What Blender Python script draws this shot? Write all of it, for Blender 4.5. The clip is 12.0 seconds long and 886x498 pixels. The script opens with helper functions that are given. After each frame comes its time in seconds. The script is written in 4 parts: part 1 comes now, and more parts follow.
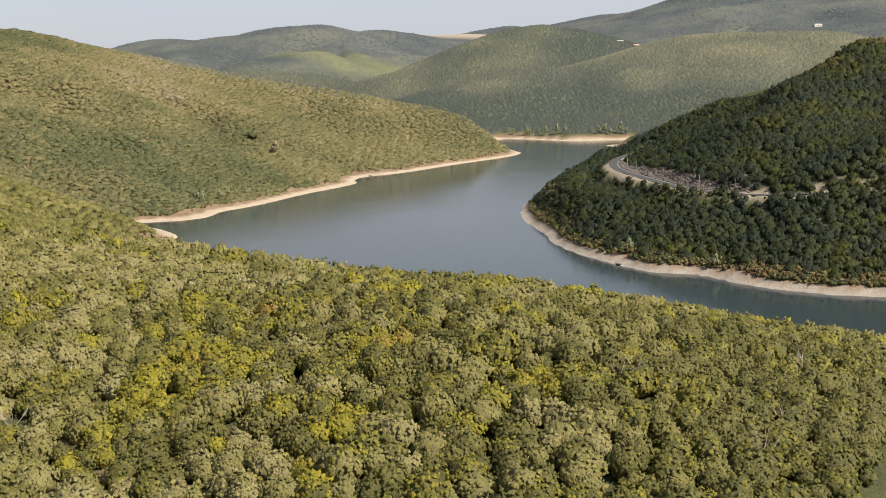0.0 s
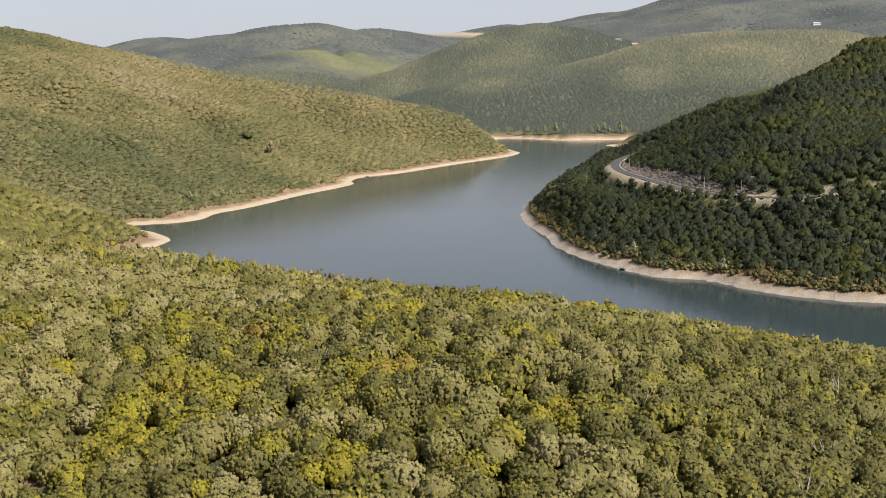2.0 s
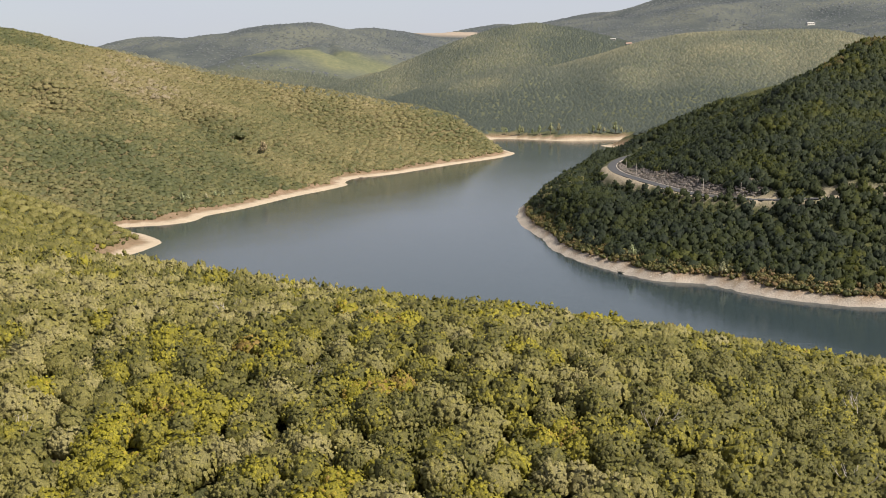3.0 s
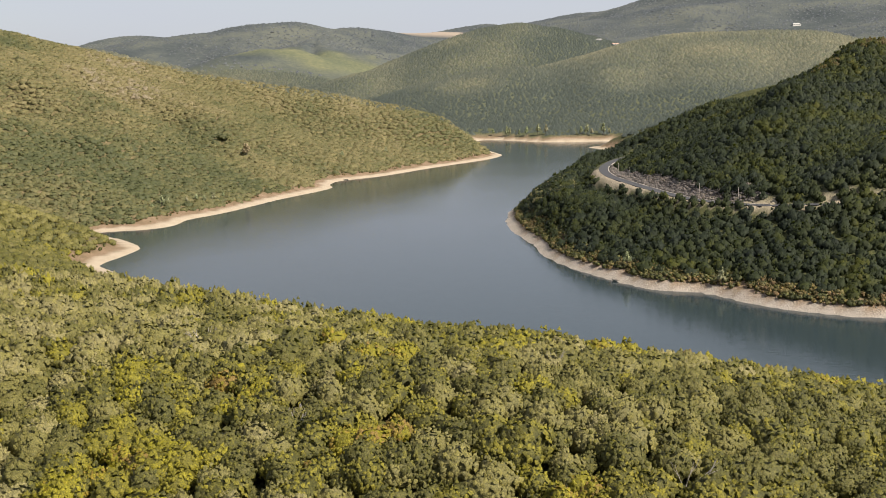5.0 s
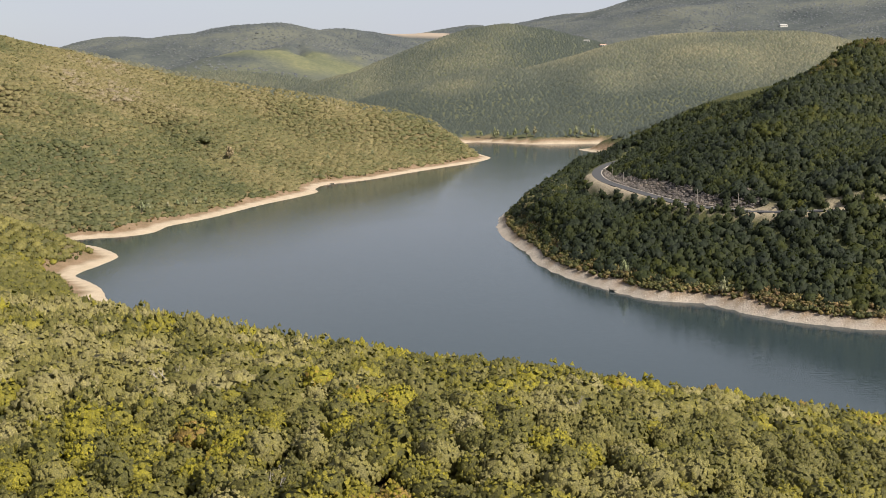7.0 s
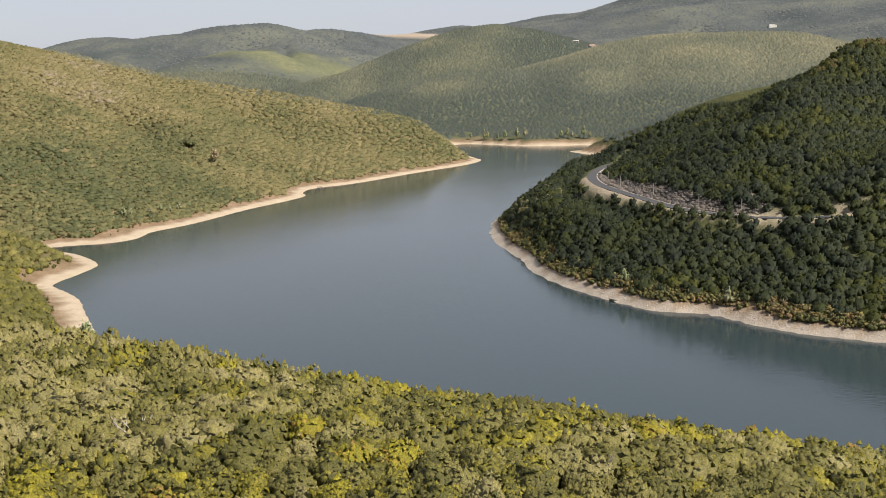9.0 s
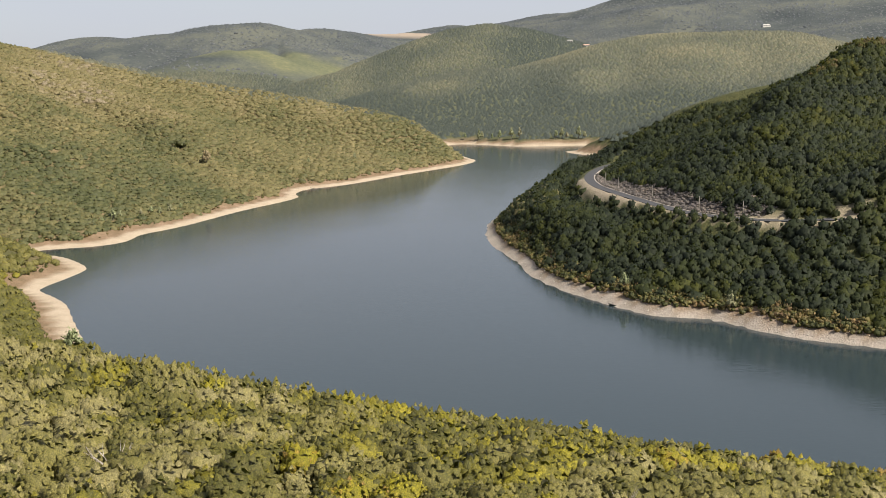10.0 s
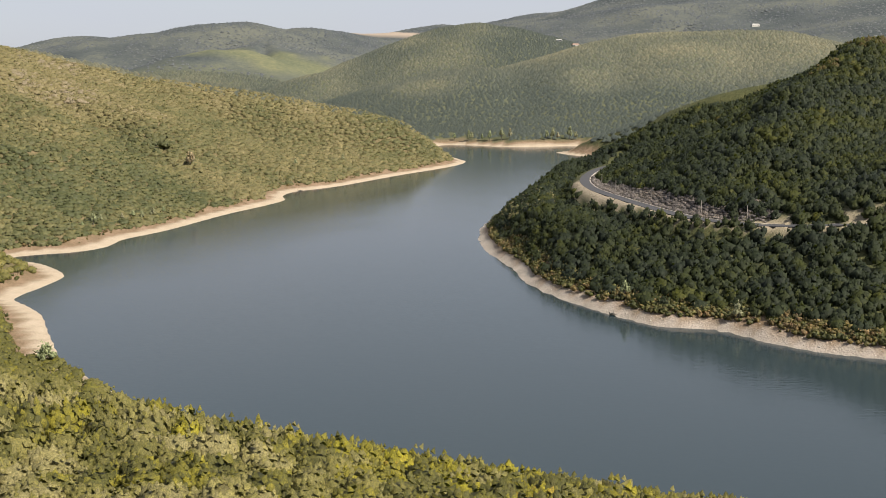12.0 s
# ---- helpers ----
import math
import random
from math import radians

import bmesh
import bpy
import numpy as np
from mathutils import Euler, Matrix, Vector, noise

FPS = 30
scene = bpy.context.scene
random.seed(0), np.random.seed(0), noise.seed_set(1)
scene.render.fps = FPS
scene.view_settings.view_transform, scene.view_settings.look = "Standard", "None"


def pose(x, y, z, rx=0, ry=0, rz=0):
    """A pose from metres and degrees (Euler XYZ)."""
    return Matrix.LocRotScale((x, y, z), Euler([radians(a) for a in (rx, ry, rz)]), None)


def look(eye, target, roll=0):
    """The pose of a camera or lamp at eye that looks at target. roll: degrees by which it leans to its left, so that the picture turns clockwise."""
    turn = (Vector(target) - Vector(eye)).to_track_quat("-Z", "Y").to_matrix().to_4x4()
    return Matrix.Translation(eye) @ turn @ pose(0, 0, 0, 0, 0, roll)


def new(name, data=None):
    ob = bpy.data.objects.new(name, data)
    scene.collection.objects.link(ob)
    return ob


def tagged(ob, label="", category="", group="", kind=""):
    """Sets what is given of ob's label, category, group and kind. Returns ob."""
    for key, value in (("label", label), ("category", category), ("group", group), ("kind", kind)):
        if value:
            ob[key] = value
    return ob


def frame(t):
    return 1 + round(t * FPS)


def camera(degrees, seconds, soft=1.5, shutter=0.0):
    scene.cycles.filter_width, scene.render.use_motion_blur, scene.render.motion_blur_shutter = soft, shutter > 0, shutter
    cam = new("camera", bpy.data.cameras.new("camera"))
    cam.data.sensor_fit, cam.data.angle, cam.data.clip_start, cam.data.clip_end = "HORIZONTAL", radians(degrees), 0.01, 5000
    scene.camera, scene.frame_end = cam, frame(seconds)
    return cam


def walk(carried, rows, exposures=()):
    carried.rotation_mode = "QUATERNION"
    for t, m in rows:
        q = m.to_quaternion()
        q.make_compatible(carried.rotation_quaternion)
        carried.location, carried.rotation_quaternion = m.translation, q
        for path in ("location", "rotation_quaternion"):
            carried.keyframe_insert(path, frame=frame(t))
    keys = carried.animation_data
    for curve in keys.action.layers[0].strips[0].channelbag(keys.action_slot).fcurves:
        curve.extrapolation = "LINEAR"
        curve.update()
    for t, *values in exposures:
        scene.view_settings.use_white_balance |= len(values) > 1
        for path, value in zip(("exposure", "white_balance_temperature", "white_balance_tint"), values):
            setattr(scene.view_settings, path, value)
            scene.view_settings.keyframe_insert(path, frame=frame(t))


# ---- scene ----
cam = camera(44.9, 12.0, soft=0.7)

# seconds, x, y, z, yaw, pitch, roll
ROWS = [
    (0.0, -0.00, 0.00, 100.00, 0.00, -9.73, 0.94),
    (0.5, -0.34, 3.20, 100.13, -0.05, -9.75, 0.94),
    (1.0, -0.69, 6.75, 100.16, -0.09, -9.77, 0.94),
    (1.5, -1.03, 10.57, 100.27, -0.15, -9.80, 0.94),
    (2.0, -1.35, 14.65, 100.35, -0.18, -9.81, 0.93),
    (2.5, -1.68, 18.75, 100.52, -0.30, -9.82, 0.92),
    (3.0, -2.08, 23.13, 100.70, -0.51, -9.84, 0.89),
    (5.0, -3.94, 41.40, 101.00, -1.33, -9.85, 0.76),
    (5.5, -4.10, 46.39, 101.04, -1.52, -9.84, 0.78),
    (6.0, -4.39, 51.48, 101.05, -1.70, -9.84, 0.77),
    (6.5, -4.83, 56.47, 101.09, -1.89, -9.82, 0.75),
    (7.0, -5.27, 61.43, 101.27, -2.08, -9.81, 0.76),
    (9.0, -6.82, 81.12, 101.33, -2.75, -9.78, 0.79),
    (9.5, -7.20, 86.18, 101.40, -2.94, -9.79, 0.77),
    (10.0, -7.55, 91.39, 101.31, -3.12, -9.80, 0.79),
    (10.5, -7.86, 96.40, 101.29, -3.29, -9.80, 0.81),
    (11.0, -8.23, 101.44, 101.24, -3.48, -9.82, 0.80),
    (11.5, -8.57, 106.27, 101.17, -3.64, -9.82, 0.77),
    (12.0, -8.77, 111.16, 101.12, -3.79, -9.83, 0.77),
]
walk(cam, [(t, pose(x, y, z, 90 + pitch, roll, yaw)) for t, x, y, z, yaw, pitch, roll in ROWS])

# ---- light ----
SUN_TURN, SUN_HEIGHT = 124.0, 46.0
scene.view_settings.exposure = 1.2

world = bpy.data.worlds.new("sky")
scene.world = world
world.use_nodes = True
wn, wl = world.node_tree.nodes, world.node_tree.links
sky = wn.new("ShaderNodeTexSky")
sky.sky_type = "NISHITA"
sky.sun_disc = False
sky.sun_elevation, sky.sun_rotation = radians(SUN_HEIGHT), radians(SUN_TURN)
sky.air_density, sky.dust_density, sky.ozone_density = 1.0, 1.2, 1.0
# thin high cloud over the whole sky
veil = wn.new("ShaderNodeTexNoise")
veil.inputs["Scale"].default_value, veil.inputs["Detail"].default_value = 1.6, 6.0
stretch = wn.new("ShaderNodeMapping")
stretch.inputs["Scale"].default_value = (1.0, 1.0, 4.0)
wl.new(wn.new("ShaderNodeTexCoord").outputs["Generated"], stretch.inputs["Vector"])
wl.new(stretch.outputs[0], veil.inputs["Vector"])
spans = wn.new("ShaderNodeMapRange")
spans.inputs["From Min"].default_value, spans.inputs["From Max"].default_value = 0.3, 0.7
spans.inputs["To Min"].default_value, spans.inputs["To Max"].default_value = 0.62, 1.0
wl.new(veil.outputs["Fac"], spans.inputs["Value"])
clouded = wn.new("ShaderNodeMix")
clouded.data_type = "RGBA"
wl.new(spans.outputs["Result"], clouded.inputs[0])
wl.new(sky.outputs["Color"], clouded.inputs[6])
clouded.inputs[7].default_value = (4.15, 4.35, 4.95, 1)
wn["Background"].inputs["Strength"].default_value = 0.062
wl.new(clouded.outputs[2], wn["Background"].inputs["Color"])

sun = new("sun", bpy.data.lights.new("sun", "SUN"))
sun.data.energy, sun.data.angle, sun.data.color = 4.4, radians(7.0), (1.0, 0.92, 0.79)
away = Vector((math.sin(radians(SUN_TURN)), math.cos(radians(SUN_TURN)), math.tan(radians(SUN_HEIGHT))))
sun.matrix_world = look(away * 900, (0, 0, 0))


# ---- materials ----
def material(name):
    m = bpy.data.materials.new(name)
    m.use_nodes = True
    return m, m.node_tree.nodes, m.node_tree.links, m.node_tree.nodes["Principled BSDF"]


def ramp(n, stops):
    r = n.new("ShaderNodeValToRGB").color_ramp
    while len(r.elements) < len(stops):
        r.elements.new(1.0)
    for e, (p, c) in zip(r.elements, stops):
        e.position, e.color = p, (*c, 1)
    return n[-1]


def mix(n, l, fac, a, b, mode="MIX"):
    m = n.new("ShaderNodeMix")
    m.data_type, m.blend_type = "RGBA", mode
    for socket, v in ((m.inputs[0], fac), (m.inputs[6], a), (m.inputs[7], b)):
        if isinstance(v, (int, float)):
            socket.default_value = v
        elif isinstance(v, tuple):
            socket.default_value = (*v, 1)
        else:
            l.new(v, socket)
    return m.outputs[2]


def calc(n, l, op, a, b=0.0, clamp=False):
    m = n.new("ShaderNodeMath")
    m.operation, m.use_clamp = op, clamp
    for socket, v in ((m.inputs[0], a), (m.inputs[1], b)):
        if isinstance(v, (int, float)):
            socket.default_value = v
        else:
            l.new(v, socket)
    return m.outputs[0]


def fuzz(n, l, scale, detail=4.0, rough=0.6, vector=None):
    t = n.new("ShaderNodeTexNoise")
    t.inputs["Scale"].default_value, t.inputs["Detail"].default_value, t.inputs["Roughness"].default_value = scale, detail, rough
    if vector is None:
        vector = n.new("ShaderNodeNewGeometry").outputs["Position"]
    l.new(vector, t.inputs["Vector"])
    return t.outputs["Fac"]


def attribute(n, name):
    a = n.new("ShaderNodeAttribute")
    a.attribute_name = name
    return a.outputs["Fac"]


def bump(n, l, height, strength, distance, bsdf):
    b = n.new("ShaderNodeBump")
    b.inputs["Strength"].default_value, b.inputs["Distance"].default_value = strength, distance
    l.new(height, b.inputs["Height"])
    l.new(b.outputs["Normal"], bsdf.inputs["Normal"])


def leaf_material(name, stops, light=0.18, vary=1.0, grain=5.0, mottled=1.0, gloss=0.3, mixed=1.0):
    """Foliage whose hue goes from plant to plant along the stops, and a little from leaf to leaf."""
    m, n, l, p = material(name)
    leaf = n.new("ShaderNodeNewGeometry").outputs["Random Per Island"]
    drift = calc(n, l, "ADD", calc(n, l, "MULTIPLY", leaf, 0.16 * mixed), calc(n, l, "MULTIPLY", fuzz(n, l, grain * 0.12, 2.0), 0.3 * mixed))
    hue = calc(n, l, "ADD", attribute(n, "tint"), calc(n, l, "SUBTRACT", drift, 0.23 * mixed))
    tone = ramp(n, stops)
    l.new(hue, tone.inputs[0])
    shade = ramp(n, [(0.0, (1 - 0.4 * vary,) * 3), (0.6, (1, 1, 1)), (1.0, (1 + 0.45 * vary, 1 + 0.4 * vary, 1 + 0.3 * vary))])
    l.new(leaf, shade.inputs[0])
    colour = mix(n, l, 1.0, tone.outputs[0], shade.outputs[0], "MULTIPLY")
    mottle = ramp(n, [(0.39, (1 - 0.4 * mottled, 1 - 0.39 * mottled, 1 - 0.44 * mottled)), (0.5, (1, 1, 1)), (0.61, (1 + 0.6 * mottled, 1 + 0.55 * mottled, 1 + 0.6 * mottled))])
    l.new(fuzz(n, l, grain, 3.0, 0.7), mottle.inputs[0])
    colour = mix(n, l, 1.0, colour, mottle.outputs[0], "MULTIPLY")
    l.new(colour, p.inputs["Base Color"])
    p.inputs["Roughness"].default_value = 0.6
    p.inputs["Specular IOR Level"].default_value = gloss
    bump(n, l, fuzz(n, l, grain * 0.8, 4.0, 0.75), 0.8 * mottled, 1.0 / grain, p)
    through_leaf = n.new("ShaderNodeBsdfTranslucent")
    l.new(mix(n, l, 0.5, colour, (0.16, 0.2, 0.02)), through_leaf.inputs["Color"])
    both = n.new("ShaderNodeMixShader")
    both.inputs[0].default_value = light
    l.new(p.outputs[0], both.inputs[1])
    l.new(through_leaf.outputs[0], both.inputs[2])
    l.new(both.outputs[0], n["Material Output"].inputs["Surface"])
    return m


SCRUB = [(0.0, (0.171, 0.151, 0.0621)), (0.15, (0.145, 0.131, 0.0418)), (0.3, (0.116, 0.105, 0.0259)), (0.45, (0.0536, 0.0534, 0.0106)), (0.6, (0.12, 0.108, 0.0125)),
         (0.75, (0.147, 0.131, 0.0092)), (0.88, (0.173, 0.156, 0.00792)), (0.95, (0.161, 0.119, 0.0132)), (1.0, (0.14, 0.0927, 0.0229))]
OAK = [(0.0, (0.0131, 0.0179, 0.0129)), (0.3, (0.0166, 0.0223, 0.012)), (0.55, (0.0212, 0.0267, 0.00911)), (0.8, (0.0343, 0.0379, 0.00671)), (0.93, (0.0485, 0.0451, 0.00958)), (1.0, (0.0576, 0.0446, 0.0192))]
SLOPE = [(0.0, (0.0564, 0.0634, 0.0239)), (0.3, (0.091, 0.088, 0.034)), (0.6, (0.132, 0.115, 0.0488)), (0.85, (0.162, 0.136, 0.0626)), (1.0, (0.191, 0.158, 0.106))]
# FAR and HAZY hold the blue-grey of distance haze in the leaf colour
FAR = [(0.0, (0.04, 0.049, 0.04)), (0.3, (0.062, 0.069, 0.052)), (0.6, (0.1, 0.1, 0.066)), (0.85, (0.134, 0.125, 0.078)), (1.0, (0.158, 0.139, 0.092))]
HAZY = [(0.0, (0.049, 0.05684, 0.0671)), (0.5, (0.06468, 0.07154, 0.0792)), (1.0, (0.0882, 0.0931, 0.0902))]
scrub_leaves = leaf_material("scrub_leaves_massed", SCRUB, vary=0.5, grain=7.0, mottled=1.05)
oak_leaves = leaf_material("oak_leaves_massed", OAK, vary=0.55, grain=2.6, mottled=0.8, gloss=0.12, mixed=0.8)
slope_leaves = leaf_material("slope_leaves_massed", SLOPE, light=0.25, vary=0.4, grain=1.1, mottled=0.45, mixed=0.7)
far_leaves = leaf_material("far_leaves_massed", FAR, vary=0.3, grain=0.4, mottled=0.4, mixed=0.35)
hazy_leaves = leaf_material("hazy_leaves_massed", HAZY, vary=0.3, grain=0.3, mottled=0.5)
shore_leaves = leaf_material("shore_leaves_massed", [(0.0, (0.034, 0.042, 0.012)), (0.4, (0.06, 0.062, 0.016)), (0.75, (0.11, 0.08, 0.026)), (1.0, (0.15, 0.095, 0.05))])


def bark_material():
    m, n, l, p = material("bark")
    tone = ramp(n, [(0.3, (0.06, 0.048, 0.038)), (0.7, (0.17, 0.145, 0.12))])
    l.new(fuzz(n, l, 6.0), tone.inputs[0])
    l.new(tone.outputs[0], p.inputs["Base Color"])
    p.inputs["Roughness"].default_value = 0.9
    bump(n, l, fuzz(n, l, 18.0), 0.6, 0.03, p)
    return m


bark = bark_material()


def ground_material():
    """Leaf litter and stones under the trees, pale silt and rubble round the lake, tan farmland far off."""
    m, n, l, p = material("ground")
    grain, patch, wide = fuzz(n, l, 1.6, 6.0), fuzz(n, l, 0.12, 4.0), fuzz(n, l, 0.02, 5.0)
    litter = ramp(n, [(0.3, (0.07, 0.06, 0.03)), (0.55, (0.125, 0.1, 0.05)), (0.75, (0.22, 0.16, 0.1))])
    l.new(patch, litter.inputs[0])
    wood = ramp(n, [(0.32, (0.05, 0.058, 0.04)), (0.5, (0.068, 0.074, 0.046)), (0.68, (0.09, 0.092, 0.052))])
    l.new(mix(n, l, 0.5, wide, patch), wood.inputs[0])
    under = ramp(n, [(0.35, (0.035, 0.04, 0.018)), (0.55, (0.058, 0.06, 0.024)), (0.7, (0.095, 0.085, 0.036))])
    l.new(mix(n, l, 0.5, patch, grain), under.inputs[0])
    colour = mix(n, l, attribute(n, "undergrowth"), litter.outputs[0], under.outputs[0])
    colour = mix(n, l, attribute(n, "wooded"), colour, wood.outputs[0])
    # farthest hills: soft scrub patches, haze painted into their grey-green, and lighter dry pasture
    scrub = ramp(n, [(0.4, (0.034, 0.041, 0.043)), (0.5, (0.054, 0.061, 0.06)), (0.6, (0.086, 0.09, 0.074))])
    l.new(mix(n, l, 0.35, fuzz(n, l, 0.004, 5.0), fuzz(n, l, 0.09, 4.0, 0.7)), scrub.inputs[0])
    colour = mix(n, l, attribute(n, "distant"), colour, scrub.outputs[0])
    pasture = ramp(n, [(0.38, (0.07, 0.078, 0.046)), (0.5, (0.1, 0.104, 0.058)), (0.62, (0.135, 0.13, 0.068))])
    l.new(mix(n, l, 0.5, fuzz(n, l, 0.006, 4.0), fuzz(n, l, 0.09, 4.0, 0.7)), pasture.inputs[0])
    colour = mix(n, l, attribute(n, "pasture"), colour, pasture.outputs[0])
    # dry brown belt above the bare shore
    belt = ramp(n, [(0.3, (0.075, 0.06, 0.03)), (0.5, (0.155, 0.108, 0.068)), (0.7, (0.27, 0.19, 0.14))])
    l.new(mix(n, l, 0.5, grain, patch), belt.inputs[0])
    colour = mix(n, l, attribute(n, "belt"), colour, belt.outputs[0])
    silt = ramp(n, [(0.25, (0.2, 0.16, 0.115)), (0.5, (0.32, 0.262, 0.195)), (0.75, (0.42, 0.355, 0.275))])
    l.new(mix(n, l, 0.4, grain, patch), silt.inputs[0])
    colour = mix(n, l, attribute(n, "silt"), colour, silt.outputs[0])
    rubble = ramp(n, [(0.25, (0.13, 0.112, 0.094)), (0.5, (0.25, 0.217, 0.185)), (0.75, (0.4, 0.35, 0.3))])
    l.new(mix(n, l, 0.6, patch, grain), rubble.inputs[0])
    colour = mix(n, l, attribute(n, "rubble"), colour, rubble.outputs[0])
    scree = ramp(n, [(0.3, (0.055, 0.045, 0.038)), (0.6, (0.1, 0.085, 0.075)), (0.8, (0.16, 0.12, 0.095))])
    l.new(mix(n, l, 0.5, patch, grain), scree.inputs[0])
    colour = mix(n, l, attribute(n, "scree"), colour, scree.outputs[0])
    colour = mix(n, l, attribute(n, "field"), colour, (0.23, 0.188, 0.15))
    l.new(colour, p.inputs["Base Color"])
    p.inputs["Roughness"].default_value = 0.95
    p.inputs["Specular IOR Level"].default_value = 0.15
    bump(n, l, mix(n, l, attribute(n, "wooded"), fuzz(n, l, 1.1, 6.0), fuzz(n, l, 0.1, 6.0, 0.7)), 0.9, 0.9, p)
    return m


def water_material():
    m, n, l, p = material("lake_water")
    p.inputs["Base Color"].default_value = (0.02, 0.03, 0.035, 1)
    p.inputs["Roughness"].default_value = 0.09
    p.inputs["IOR"].default_value = 1.333
    squeeze = n.new("ShaderNodeMapping")
    squeeze.inputs["Scale"].default_value = (0.6, 1.5, 1.0)
    squeeze.inputs["Rotation"].default_value = (0, 0, 0.25)
    l.new(n.new("ShaderNodeNewGeometry").outputs["Position"], squeeze.inputs["Vector"])
    small, gusts = fuzz(n, l, 0.55, 3.0, 0.6, squeeze.outputs[0]), fuzz(n, l, 0.012, 3.0)
    height = calc(n, l, "MULTIPLY", small, calc(n, l, "MULTIPLY", gusts, 2.0))
    bump(n, l, height, 0.075, 0.5, p)
    return m


ground_mat, water_mat = ground_material(), water_material()


def plain(name, dark, fair, scale, rough=0.8, metal=0.0, relief=0.0):
    m, n, l, p = material(name)
    tone = ramp(n, [(0.3, dark), (0.7, fair)])
    l.new(fuzz(n, l, scale, 5.0), tone.inputs[0])
    l.new(tone.outputs[0], p.inputs["Base Color"])
    p.inputs["Roughness"].default_value, p.inputs["Metallic"].default_value = rough, metal
    if relief:
        bump(n, l, fuzz(n, l, scale * 4, 4.0), 0.7, relief, p)
    return m


asphalt = plain("asphalt", (0.022, 0.022, 0.026), (0.036, 0.036, 0.04), 0.8, 0.9, relief=0.01)
concrete = plain("concrete", (0.24, 0.21, 0.18), (0.34, 0.31, 0.27), 0.5, 0.9, relief=0.02)
pole_wood = plain("pole_wood", (0.22, 0.19, 0.16), (0.36, 0.33, 0.29), 1.5, 0.85)
porcelain = plain("porcelain", (0.5, 0.5, 0.48), (0.62, 0.62, 0.6), 5.0, 0.3)
boat_paint = plain("boat_paint", (0.012, 0.018, 0.014), (0.03, 0.04, 0.032), 2.0, 0.45)
boat_inside = plain("boat_inside", (0.12, 0.12, 0.11), (0.22, 0.21, 0.19), 3.0, 0.7)
motor_black = plain("motor_black", (0.015, 0.015, 0.016), (0.03, 0.03, 0.03), 3.0, 0.4)
whitewash = plain("whitewash", (0.4, 0.38, 0.35), (0.55, 0.53, 0.5), 0.6, 0.9)
roof_tile = plain("roof_tile", (0.26, 0.16, 0.12), (0.36, 0.24, 0.19), 0.8, 0.85)
roof_sheet = plain("roof_sheet", (0.24, 0.23, 0.22), (0.34, 0.33, 0.31), 0.3, 0.6)
dark_glass = plain("dark_glass", (0.02, 0.025, 0.03), (0.04, 0.045, 0.05), 1.0, 0.1)
stone_mat = plain("shore_stone", (0.18, 0.16, 0.13), (0.42, 0.38, 0.33), 0.9, 0.9, relief=0.05)
dead_wood = plain("dead_wood", (0.2, 0.17, 0.15), (0.36, 0.33, 0.3), 2.0, 0.9)
brush_leaves = leaf_material("brush_twigs", [(0.0, (0.085, 0.075, 0.072)), (0.6, (0.115, 0.1, 0.095)), (1.0, (0.15, 0.125, 0.105))])
dry_leaves = leaf_material("dry_leaves", [(0.0, (0.17, 0.14, 0.08)), (1.0, (0.22, 0.175, 0.1))])
poplar_leaves = leaf_material("poplar_leaves", [(0.0, (0.15, 0.175, 0.085)), (0.6, (0.2, 0.21, 0.115)), (1.0, (0.235, 0.215, 0.135))], light=0.1, vary=0.5, grain=1.5, mottled=0.5)


# ---- the lie of the land ----
# lake shore, in stretches that follow one another round the water
SHORE_NEAR = [(420, 318), (260, 305), (160, 305), (85, 315), (22, 345), (-42, 392), (-88, 438)]
SHORE_LEFT = [(-119, 482), (-135, 523), (-140, 536), (-148, 557), (-160, 576), (-170, 590), (-169, 600), (-164, 621), (-162, 637), (-165, 650), (-184, 678), (-207, 697),
              (-196, 706), (-177, 712), (-164, 724), (-160, 742), (-158, 755), (-138, 789), (-111, 855), (-88, 899), (-76, 930), (-80, 950),
              (-73, 981), (-38, 1016), (11, 1090), (69, 1171), (87, 1218), (84, 1245)]
SHORE_FAR = [(76, 1290), (66, 1370), (72, 1440), (90, 1456), (123, 1430), (155, 1403), (195, 1398), (232, 1400), (262, 1370),
             (225, 1330), (198, 1315), (205, 1280), (225, 1225), (185, 1120), (140, 1000), (98, 890)]
SHORE_RIGHT = [(72, 811), (57, 764), (52, 711), (54, 668), (60, 628), (62, 596), (72, 559), (87, 528), (100, 508), (120, 499),
               (132, 480), (147, 464), (165, 452), (190, 444), (250, 425), (330, 410), (420, 400)]
